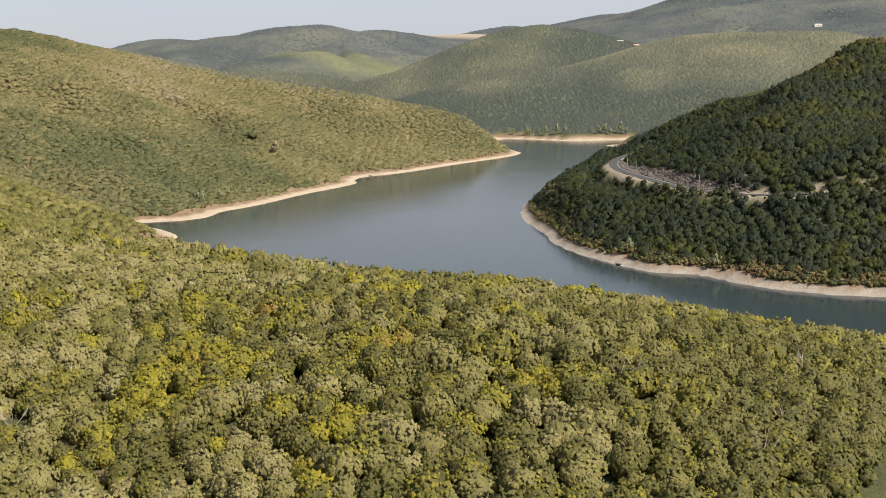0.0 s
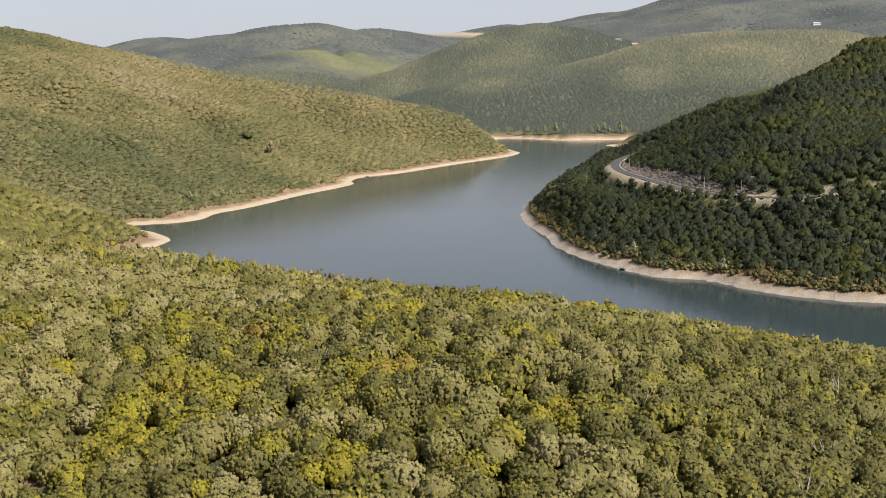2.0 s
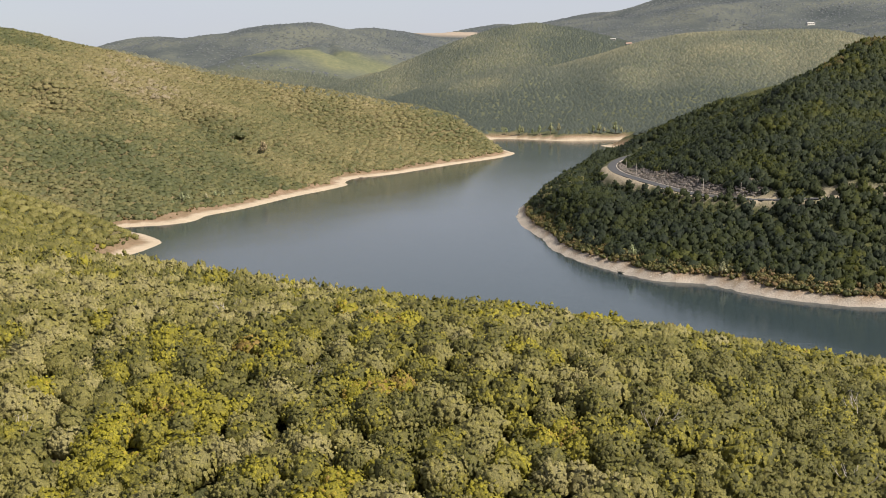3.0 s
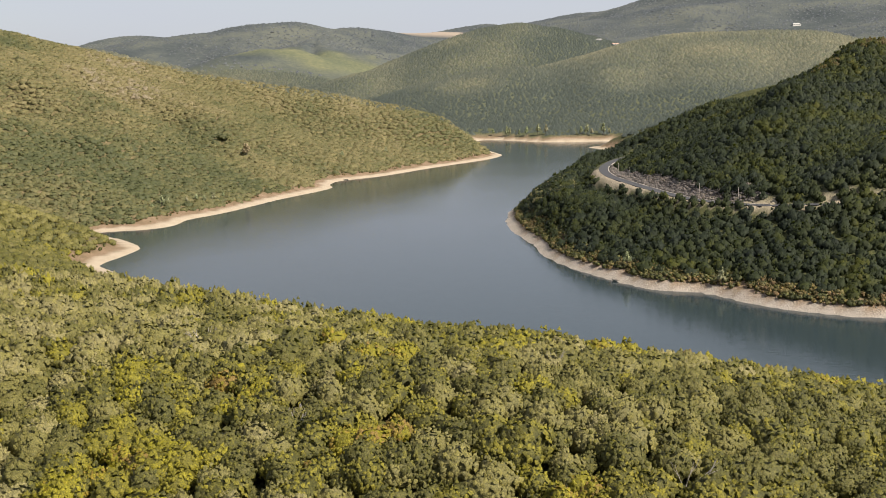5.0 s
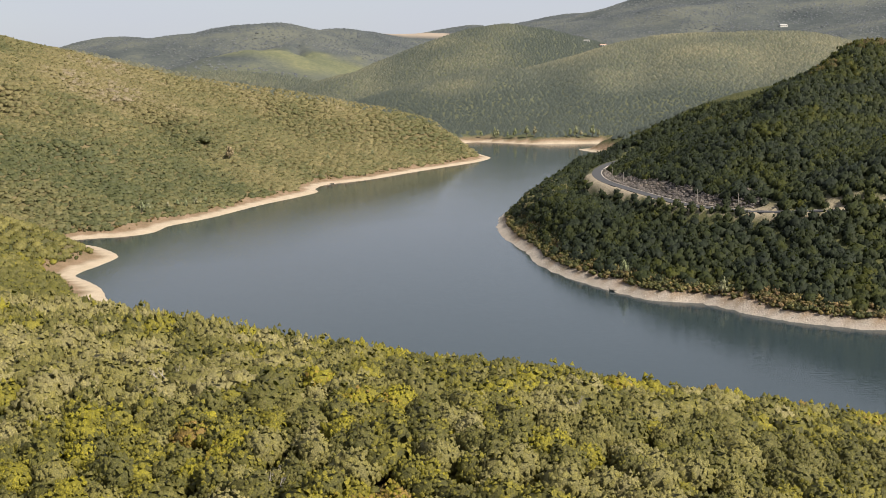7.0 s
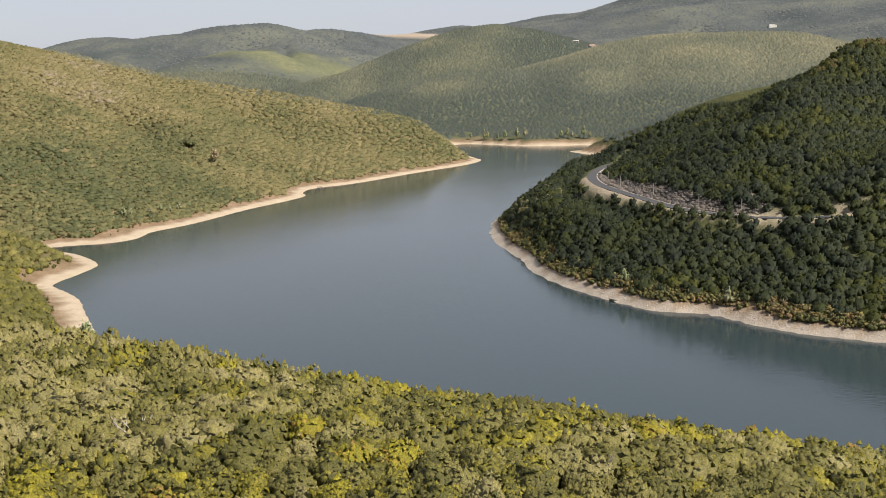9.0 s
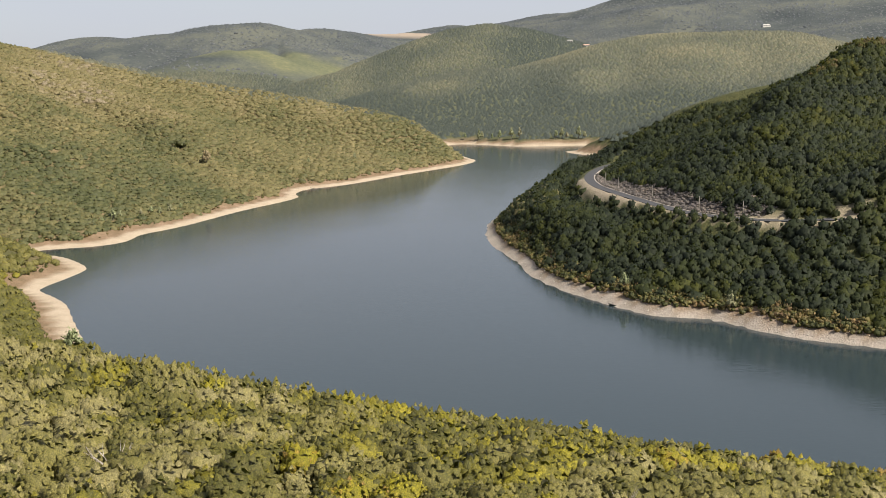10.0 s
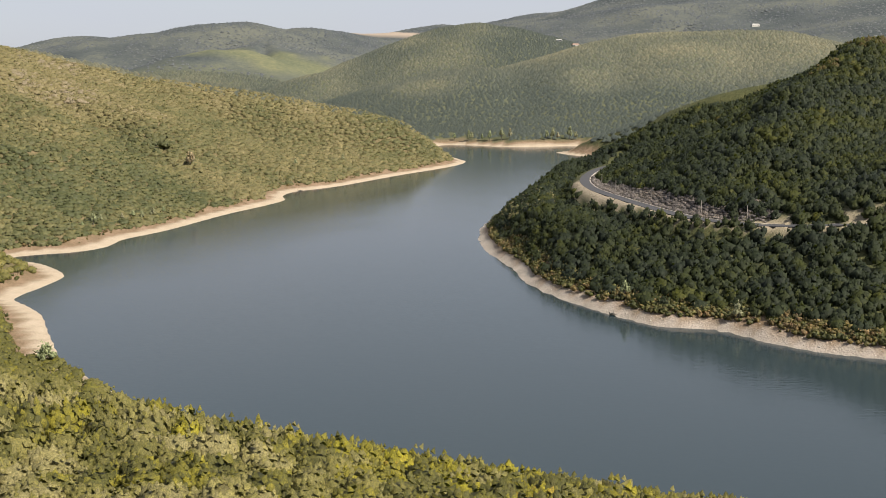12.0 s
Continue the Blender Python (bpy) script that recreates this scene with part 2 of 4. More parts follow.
# crests: x, y, height; then the fall per metre and the width of the rounded top
CRESTS = [
    ([(-140, 235, 65), (-89, 208, 59), (-60, 208, 55), (-30, 200, 57), (0, 190, 58), (22, 190, 53.5), (45, 192, 48.5), (75, 190, 43.5), (100, 190, 39), (170, 195, 25)], 0.235, 15),
    ([(-68, 212, 50), (-66, 268, 54), (-78, 315, 48), (-95, 370, 37), (-92, 405, 30)], 0.16, 20),
    ([(-170, 250, 50), (-230, 400, 52), (-330, 600, 80), (-460, 820, 125), (-468, 1159, 141)], 0.32, 25),
    ([(-468, 1159, 141), (-440, 1180, 136.4), (-406, 1203, 125.7), (-365, 1231, 118.1), (-293, 1245, 104.6), (-217, 1251, 88.1), (-107, 1255, 70.2), (-42, 1249, 57), (9, 1245, 44), (48, 1239, 31), (70, 1230, 18)], 0.48, 25),
    ([(176, 1004, 17), (200, 1020, 25), (224, 1035, 28), (245, 1031, 35), (261, 1027, 44), (287, 1010, 55), (320, 985, 69), (350, 960, 82), (375, 930, 94), (410, 900, 110), (560, 800, 153)], 0.42, 20),
    ([(165, 680, 55), (157, 700, 56), (179, 721, 60.3), (203, 741, 67.7), (228, 762, 90.4), (254, 782, 101.5), (291, 811, 104.7), (319, 830, 106.3), (347, 849, 128.2), (390, 877, 124.2), (440, 907, 137.2), (491, 936, 150.9)], 0.3, 20),
    ([(26, 1871, 16), (115, 1918, 43), (187, 1952, 96.8), (272, 1992, 89.3), (324, 2004, 79), (377, 2015, 99.7), (428, 2014, 132.2), (479, 2013, 150.4), (530, 2010, 152.3), (627, 1991, 155.7), (672, 1976, 152.8), (705, 1954, 110), (754, 1924, 86), (831, 1869, 70)], 0.26, 45),
    ([(-290, 2263, 14), (-202, 2323, 19), (-98, 2400, 83.6), (25, 2481, 120.8), (116, 2529, 136.2), (195, 2554, 190.9), (235, 2560, 199), (287, 2565, 192), (352, 2556, 161.6), (414, 2537, 117), (461, 2508, 88)], 0.4, 45),
    ([(-943, 3215, 83), (-874, 3266, 113), (-800, 3306, 140), (-693, 3279, 170), (-639, 3300, 200.5), (-553, 3336, 204.2), (-489, 3356, 222.9), (-408, 3387, 220.5), (-343, 3415, 187), (-227, 3484, 210.4), (-89, 3650, 193.7), (42, 3751, 192.2), (200, 3846, 172)], 0.28, 90),
    ([(-536, 2648, 99), (-449, 2694, 128.8), (-385, 2725, 135.4), (-332, 2742, 129.4), (-290, 2726, 93), (-247, 2700, 71), (-197, 2664, 40)], 0.33, 40),
    ([(126, 3999, 203), (252, 4043, 231.5), (369, 4074, 209), (488, 4112, 213), (574, 4121, 229), (681, 4134, 283.8), (786, 4126, 276), (946, 4091, 305), (1180, 4029, 362), (1607, 3988, 390)], 0.2, 90),
    ([(-3000, 3600, 150), (-1500, 3700, 120), (-980, 3500, 100)], 0.2, 90),
    ([(1607, 3988, 390), (2600, 2600, 330), (2500, 900, 260), (1500, 300, 230), (900, 450, 190)], 0.22, 90),
    ([(-460, 820, 125), (-900, 700, 190), (-1600, 1500, 230), (-2600, 2600, 200)], 0.32, 60),
    ([(-210, 200, 56), (-420, 60, 80), (-900, -500, 140), (-2000, -1800, 200)], 0.22, 60),
    ([(170, 200, 25), (420, 60, 60), (1000, -500, 150), (2400, -1600, 220)], 0.22, 60),
    ([(-2000, -1800, 200), (0, -2600, 240), (2400, -1600, 220)], 0.2, 90),
    ([(-446, 3039, 100), (-355, 3061, 124), (-295, 3078, 168.9), (-233, 3073, 119), (-170, 3057, 98), (-108, 3030, 71)], 0.3, 50),
    ([(-1354, 4187, 130), (-1276, 4232, 155), (-1245, 4252, 159), (-1150, 4300, 207.6), (-1088, 4316, 217.9), (-1007, 4336, 219.7), (-879, 4343, 185.7)], 0.3, 60),
]
# dry valleys: x, y, depth; then the width
GULLIES = [([(-380, 1205, 0), (-346, 1172, 3), (-287, 1091, 9), (-233, 1024, 12), (-179, 951, 10), (-141, 913, 5), (-118, 895, 0)], 30),
           ([(-350, 745, 5), (-271, 729, 7), (-240, 723, 5), (-219, 719, 0)], 22),
           ([(-430, 1010, 0), (-360, 940, 3), (-300, 860, 4), (-235, 800, 3), (-190, 760, 0)], 26),
           ([(-190, 1235, 0), (-140, 1160, 5), (-95, 1090, 5), (-55, 1030, 0)], 24),
           ([(420, 1990, 0), (400, 1860, 12), (360, 1720, 12), (300, 1600, 0)], 45),
           ([(620, 2010, 0), (600, 1850, 14), (540, 1700, 12), (470, 1560, 0)], 50),
           ([(230, 1960, 0), (235, 1830, 9), (215, 1700, 9), (180, 1560, 0)], 40),
           ([(300, 2540, 0), (270, 2420, 12), (200, 2300, 14), (120, 2180, 0)], 60),
           ([(420, 880, 0), (360, 800, 6), (300, 700, 7), (240, 610, 4), (215, 570, 0)], 28),
           ([(330, 960, 0), (270, 900, 5), (215, 820, 5), (180, 760, 0)], 26)]
ROAD = [(420, 440, 40), (330, 464, 38), (265, 486, 36), (228, 504, 36), (205, 519, 35.5), (184, 535, 33.5), (165, 548, 31.5), (150, 560, 31), (135, 578, 31), (128, 601, 31), (122, 633, 31), (117, 663, 31),
        (113, 698, 31), (116, 738, 31), (126, 776, 31), (143, 815, 31), (168, 850, 31)]

POPLARS = [(95, 1474, 9), (112, 1462, 13), (116, 1464, 10), (137, 1448, 12), (151, 1440, 14), (161, 1436, 12), (205, 1424, 11), (213, 1427, 13), (219, 1424, 10), (234, 1426, 14), (241, 1422, 9), (128, 1455, 8)]
SNAGS = [(-58, 160, 3.4), (-63, 148, 2.8), (26, 158, 3.6), (42, 138, 3.8), (50, 150, 3.0), (15, 190, 3.0), (28, 122, 2.6), (-20, 170, 3.2), (60, 175, 3.4), (-38, 205, 3.0)]
LIME_SPOTS = [(-16, 141), (-13, 143), (-18, 130), (-15, 127), (-32, 138), (-47, 135), (33, 137), (36, 134), (43, 160), (20, 176), (-58, 140)]
CLEARINGS = [(-56, 144.5, 2.2), (-52, 132, 2.6), (-52.5, 151, 1.8), (-46, 136.5, 2.0), (-52, 156.5, 1.6), (-7.5, 128, 1.6), (51, 134.5, 1.6), (-60, 129, 2.4)]


def eased(points, step):
    """A smooth line through points, with a point every step metres or so."""
    p = np.array(points, float)
    p = np.vstack([2 * p[0] - p[1], p, 2 * p[-1] - p[-2]])
    out = []
    for a, b, c, d in zip(p, p[1:], p[2:], p[3:]):
        k = max(1, int(np.linalg.norm(c - b) / step))
        for u in np.arange(k) / k:
            out.append(0.5 * (2 * b + (c - a) * u + (2 * a - 5 * b + 4 * c - d) * u * u + (3 * b - a - 3 * c + d) * u ** 3))
    return np.array(out + [p[-2]])


def gaps(x, y, line):
    """Distance from each place to a line, and the line's nearest point's number with its fraction."""
    best, where = np.full(x.shape, 1e9), np.zeros(x.shape)
    for i, (a, b) in enumerate(zip(line[:, :2], line[1:, :2])):
        e = b - a
        u = np.clip(((x - a[0]) * e[0] + (y - a[1]) * e[1]) / max(e @ e, 1e-9), 0, 1)
        d = np.hypot(x - a[0] - u * e[0], y - a[1] - u * e[1])
        near = d < best
        best[near], where[near] = d[near], (i + u)[near]
    return best, where


def inside(x, y, ring):
    odd = np.zeros(x.shape, bool)
    for (ax, ay), (bx, by) in zip(ring, np.roll(ring, -1, 0)):
        if ay != by:
            odd ^= ((ay > y) != (by > y)) & (x < (bx - ax) * (y - ay) / (by - ay) + ax)
    return odd


shore_parts = [eased(s, 6.0)[:, :2] for s in (SHORE_NEAR, SHORE_LEFT, SHORE_FAR, SHORE_RIGHT)]
LAKE = np.vstack(shore_parts)
RING = np.vstack([LAKE, LAKE[:1]])
NEAR_TO = len(shore_parts[0])
RIGHT_FROM = len(LAKE) - len(shore_parts[3]) - 12
ROAD_LINE = eased(ROAD, 4.0)

# smooth value noise over the plan
lattice = np.random.default_rng(5).random((256, 256))


def rolling(x, y, size):
    u, v = np.asarray(x) / size + 300.0, np.asarray(y) / size + 300.0
    i, j = np.floor(u).astype(int), np.floor(v).astype(int)
    fu, fv = u - i, v - j
    fu, fv = fu * fu * (3 - 2 * fu), fv * fv * (3 - 2 * fv)
    g = lambda a, b: lattice[a % 256, b % 256]
    return (g(i, j) * (1 - fu) + g(i + 1, j) * fu) * (1 - fv) + (g(i, j + 1) * (1 - fu) + g(i + 1, j + 1) * fu) * fv - 0.5


def soft_step(v, a, b):
    u = np.clip((v - a) / (b - a), 0, 1)
    return u * u * (3 - 2 * u)


def land(x, y):
    """Height, signed distance from the shore (land positive), how far it is the stony right bank, distance to the road."""
    x, y = np.asarray(x, float), np.asarray(y, float)
    peak = np.zeros(x.shape)
    k = 5.0
    for line, fall, top in CRESTS:
        line = np.array(line, float)
        h = np.full(x.shape, -1e9)
        for a, b in zip(line, line[1:]):
            e = b[:2] - a[:2]
            u = np.clip(((x - a[0]) * e[0] + (y - a[1]) * e[1]) / (e @ e), 0, 1)
            d = np.hypot(x - a[0] - u * e[0], y - a[1] - u * e[1])
            h = np.maximum(h, a[2] + u * (b[2] - a[2]) - fall * (np.sqrt(d * d + top * top) - top))
        peak += np.exp(np.clip(h, -60, 600) / k)
    peak = k * np.log(peak + np.exp(14.0 / k))
    d, where = gaps(x, y, RING)
    d = np.where(inside(x, y, LAKE), -d, d)
    right = soft_step(where, RIGHT_FROM, RIGHT_FROM + 10) * (1 - soft_step(where, len(LAKE) - 2, len(LAKE) - 1))
    wave = rolling(x, y, 60) * 0.10 + rolling(x, y, 25) * 0.05
    near = soft_step(where, -1, 1) * (1 - soft_step(where, NEAR_TO - 8, NEAR_TO + 4))
    tip = 0.42 * soft_step(y, 1150, 1235) * (1 - soft_step(y, 1400, 1430))
    gentle = np.where(d < 13, 0.14 * d, 1.8 + (0.38 + 0.15 * near + 0.1 * (1 - near) * (1 - soft_step(y, 690, 760)) + tip + wave * (1 - near)) * (d - 13))
    steep = np.where(d < 4.5, 0.66 * d, np.where(d < 12, 2.97 + 0.32 * (d - 4.5), 5.37 + (0.44 + wave + 0.45 * soft_step(y, 820, 950)) * (d - 12) + 7 * soft_step(y, 560, 640) * np.sin(math.pi * np.clip((d - 10) / 38, 0, 1))))
    bank = gentle * (1 - right) + steep * right
    s = 3.0
    z = -s * np.log(np.exp(-np.clip(peak, -50, 900) / s) + np.exp(-np.clip(bank, -50, 900) / s))
    far = soft_step(np.hypot(x, y), 900, 2200)
    z = z + soft_step(d, 20, 120) * soft_step(y, 250, 500) * (rolling(x, y, 90) * 4 + rolling(x, y, 34) * 2.0 + far * (rolling(x, y, 260) * 11 + rolling(x, y, 120) * 7) + soft_step(y, 2300, 3000) * (rolling(x, y, 310) * 30 + rolling(x, y, 140) * 14))
    for line, width in GULLIES:
        line = np.array(line, float)
        away, along = gaps(x, y, line)
        z = z - np.interp(along, np.arange(len(line)), line[:, 2]) * np.exp(-(away / width) ** 2) * soft_step(d, 15, 60)
    z = np.where(d < 0, np.maximum(-9, 0.22 * d), z)
    rd, rw = gaps(x, y, ROAD_LINE)
    rz = np.interp(rw, np.arange(len(ROAD_LINE)), ROAD_LINE[:, 2])
    bench = 1 - soft_step(rd, 4.5, 13 - 5 * soft_step(x, 148, 160))
    z = z * (1 - bench) + rz * bench
    return z, d, right, rd


# ---- building helpers ----
def mesh_from(name, verts, quads, mat, values=None, smooth=False, normals=None):
    """A mesh of quads or triangles from arrays, with float values on its points."""
    me = bpy.data.meshes.new(name)
    verts, quads = np.asarray(verts, np.float32), np.asarray(quads, np.int32)
    me.vertices.add(len(verts))
    me.vertices.foreach_set("co", verts.ravel())
    me.loops.add(quads.size)
    me.loops.foreach_set("vertex_index", quads.ravel())
    me.polygons.add(len(quads))
    me.polygons.foreach_set("loop_start", np.arange(0, quads.size, quads.shape[1], dtype=np.int32))
    me.polygons.foreach_set("use_smooth", np.full(len(quads), smooth))
    for key, v in (values or {}).items():
        me.attributes.new(key, "FLOAT", "POINT").data.foreach_set("value", np.asarray(v, np.float32))
    me.materials.append(mat)
    me.update(calc_edges=True)
    if normals is not None:
        me.normals_split_custom_set_from_vertices(np.asarray(normals, np.float32))
    return me


def part(name, bm, mat, parent=None, label=""):
    me = bpy.data.meshes.new(name)
    bm.to_mesh(me)
    bm.free()
    me.materials.append(mat)
    ob = new(name, me)
    ob.parent = parent
    return tagged(ob, label)


def shaped(*pieces):
    """One bmesh out of boxes (size, place, turn) and rods (end, end, radius, radius)."""
    bm = bmesh.new()
    for piece in pieces:
        if len(piece) == 3:
            size, place, turn = piece
            made = bmesh.ops.create_cube(bm, size=1.0)["verts"]
            bmesh.ops.transform(bm, verts=made, matrix=pose(*place, *turn) @ Matrix.Diagonal((*size, 1)))
        else:
            a, b, ra, rb = piece
            a, b = Vector(a), Vector(b)
            made = bmesh.ops.create_cone(bm, cap_ends=True, segments=7, radius1=ra, radius2=rb, depth=(b - a).length)["verts"]
            m = Matrix.Translation((a + b) / 2) @ (b - a).to_track_quat("Z", "Y").to_matrix().to_4x4()
            bmesh.ops.transform(bm, verts=made, matrix=m)
    return bm


def tube(points, radii, sides=6):
    """One bent, tapered rod through points, closed at both ends."""
    bm = bmesh.new()
    points = [Vector(p) for p in points]
    rings = []
    for i, (p, r) in enumerate(zip(points, radii)):
        way = points[min(i + 1, len(points) - 1)] - points[max(i - 1, 0)]
        turn = way.to_track_quat("Z", "Y").to_matrix()
        rings.append([bm.verts.new(p + turn @ Vector((r * math.cos(a), r * math.sin(a), 0))) for a in (k * 2 * math.pi / sides for k in range(sides))])
    for a, b in zip(rings, rings[1:]):
        for k in range(sides):
            bm.faces.new((a[k], a[(k + 1) % sides], b[(k + 1) % sides], b[k]))
    bm.faces.new(rings[0][::-1])
    bm.faces.new(rings[-1])
    return bm


def as_mesh(name, bm, mat):
    me = bpy.data.meshes.new(name)
    bm.to_mesh(me)
    bm.free()
    me.materials.append(mat)
    return me


# ---- ground and water ----
def spread(start, inner, outer, end, step, grow):
    """Steps that are even between inner and outer and widen towards start and end."""
    mid = list(np.arange(inner, outer + 0.1, step))
    low, high, s = [], [], step
    while mid[0] - sum([]) > start and (not low or low[-1] > start):
        s *= grow
        low.append((low[-1] if low else inner) - s)
    s = step
    while not high or high[-1] < end:
        s = min(s * grow, 60)
        high.append((high[-1] if high else mid[-1]) + s)
    return np.array(low[::-1] + mid + high)


def road_side(x, y):
    """Metres to the downhill side of the road (uphill negative), near it."""
    _, w = gaps(x, y, ROAD_LINE)
    i = np.clip(w.astype(int), 0, len(ROAD_LINE) - 2)
    a, b = ROAD_LINE[i], ROAD_LINE[i + 1]
    e = b - a
    return (e[:, 0] * (y - a[:, 1]) - e[:, 1] * (x - a[:, 0])) / np.hypot(e[:, 0], e[:, 1])


gx = spread(-4800, -240, 290, 4800, 4.6, 1.055)
gy = spread(-4000, 90, 1290, 4750, 4.6, 1.055)
mx, my = np.meshgrid(gx, gy)
mz, shore_d, right_bank, road_d = land(mx.ravel(), my.ravel())
fx, fy = mx.ravel(), my.ravel()
edge = rolling(fx, fy, 14) * 5 + rolling(fx, fy, 5) * 2
hidden_shore = 1 - soft_step(fy, 455, 480)
silt_w = (1 - soft_step(shore_d + edge * 0.5, 7.5 - 5 * hidden_shore, 10 - 5 * hidden_shore)) * (1 - right_bank)
rubble_w = (1 - soft_step(shore_d + edge * 0.25, 3.6, 4.6)) * right_bank
belt_w = 1 - soft_step(shore_d + edge, 18 - 6 * right_bank, 24 - 8 * right_bank)
for cx, cy, size in CLEARINGS:
    belt_w = np.maximum(belt_w, 1 - soft_step(np.hypot(fx - cx, fy - cy), size, size + 2))
scree_w = (1 - soft_step(road_d + edge * 0.6, 15, 20)) * soft_step(-road_side(fx, fy), -1, 1) * soft_step(road_d, 3, 4) * np.where(fx < 147, 1.0, 0.0)
scar_w = (1 - soft_step(road_d + edge * 0.7, 8, 12)) * soft_step(-road_side(fx, fy), -1, 1) * np.where(((fx > 146) & (fx < 170)) | ((fx > 186) & (fx < 216)), 0.6, 0.0)
verge_w = (1 - soft_step(road_d, 4.2 + 2.6 * soft_step(fy, 610, 650), 5.8 + 3.4 * soft_step(fy, 610, 650))) * soft_step(road_side(fx, fy), -1, 1) * (1 - soft_step(fy, 735, 750))
field_w = soft_step(-np.hypot((fx - 30) / 150, (fy - 3690) / 60), -1.2, -0.9)
rough_z = mz + rubble_w * (rolling(fx, fy, 4) * 0.9) + silt_w * soft_step(shore_d, 1, 5) * rolling(fx, fy, 6) * 0.12
rows_n, cols_n = mx.shape
idx = np.arange(rows_n * cols_n).reshape(rows_n, cols_n)
quads = np.stack([idx[:-1, :-1], idx[:-1, 1:], idx[1:, 1:], idx[1:, :-1]], -1).reshape(-1, 4)
wooded_w = soft_step(fy, 1300, 1700)
pasture_w = 0.9 * (1 - soft_step(np.hypot((fx + 260) / 300, (fy - 2780) / 190) + rolling(fx, fy, 60) * 0.5, 0.6, 1.0))
ground = new("ground", mesh_from("ground", np.stack([fx, fy, rough_z], -1), quads, ground_mat, {
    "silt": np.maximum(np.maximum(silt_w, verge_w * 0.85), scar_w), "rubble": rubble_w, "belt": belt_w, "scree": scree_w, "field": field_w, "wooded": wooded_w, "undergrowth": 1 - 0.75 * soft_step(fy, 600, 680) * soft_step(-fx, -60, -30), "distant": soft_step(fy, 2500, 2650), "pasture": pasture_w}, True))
tagged(ground, "hilly ground with leaf litter, pale silt and rubble shores", "ground", kind="structure")

def ground_z(x, y):
    """Height of the ground sheet as built."""
    i, j = np.clip(np.searchsorted(gy, y) - 1, 0, len(gy) - 2), np.clip(np.searchsorted(gx, x) - 1, 0, len(gx) - 2)
    v, u = (y - gy[i]) / (gy[i + 1] - gy[i]), (x - gx[j]) / (gx[j + 1] - gx[j])
    h = rough_z.reshape(mx.shape)
    return (h[i, j] * (1 - u) + h[i, j + 1] * u) * (1 - v) + (h[i + 1, j] * (1 - u) + h[i + 1, j + 1] * u) * v


bm = bmesh.new()
bmesh.ops.create_grid(bm, x_segments=24, y_segments=40, size=1.0)
for v in bm.verts:
    v.co = (20 + v.co.x * 440, 880 + v.co.y * 640, 0)
water = part("water", bm, water_mat)
tagged(water, "calm grey-blue reservoir water with faint ripples", "water", kind="structure")


# ---- trees ----
def ball(cuts):
    """Quads of a rounded cube of radius 1."""
    g = np.linspace(-1, 1, cuts + 1)
    verts, faces = [], []
    for axis in range(3):
        for side in (-1, 1):
            base = len(verts)
            for a in g:
                for b in g:
                    p = np.zeros(3)
                    p[axis], p[(axis + 1) % 3], p[(axis + 2) % 3] = side, a * side, b
                    verts.append(p / np.linalg.norm(p))
            for i in range(cuts):
                for j in range(cuts):
                    q = base + i * (cuts + 1) + j
                    faces.append([q, q + cuts + 1, q + cuts + 2, q + 1])
    # share the points along the edges, so that the ball is one smooth skin
    kept, back = np.unique(np.round(np.array(verts), 5), axis=0, return_inverse=True)
    return kept, back.ravel()[np.array(faces)]


def halves(quads):
    return np.vstack([quads[:, [0, 1, 2]], quads[:, [0, 2, 3]]])


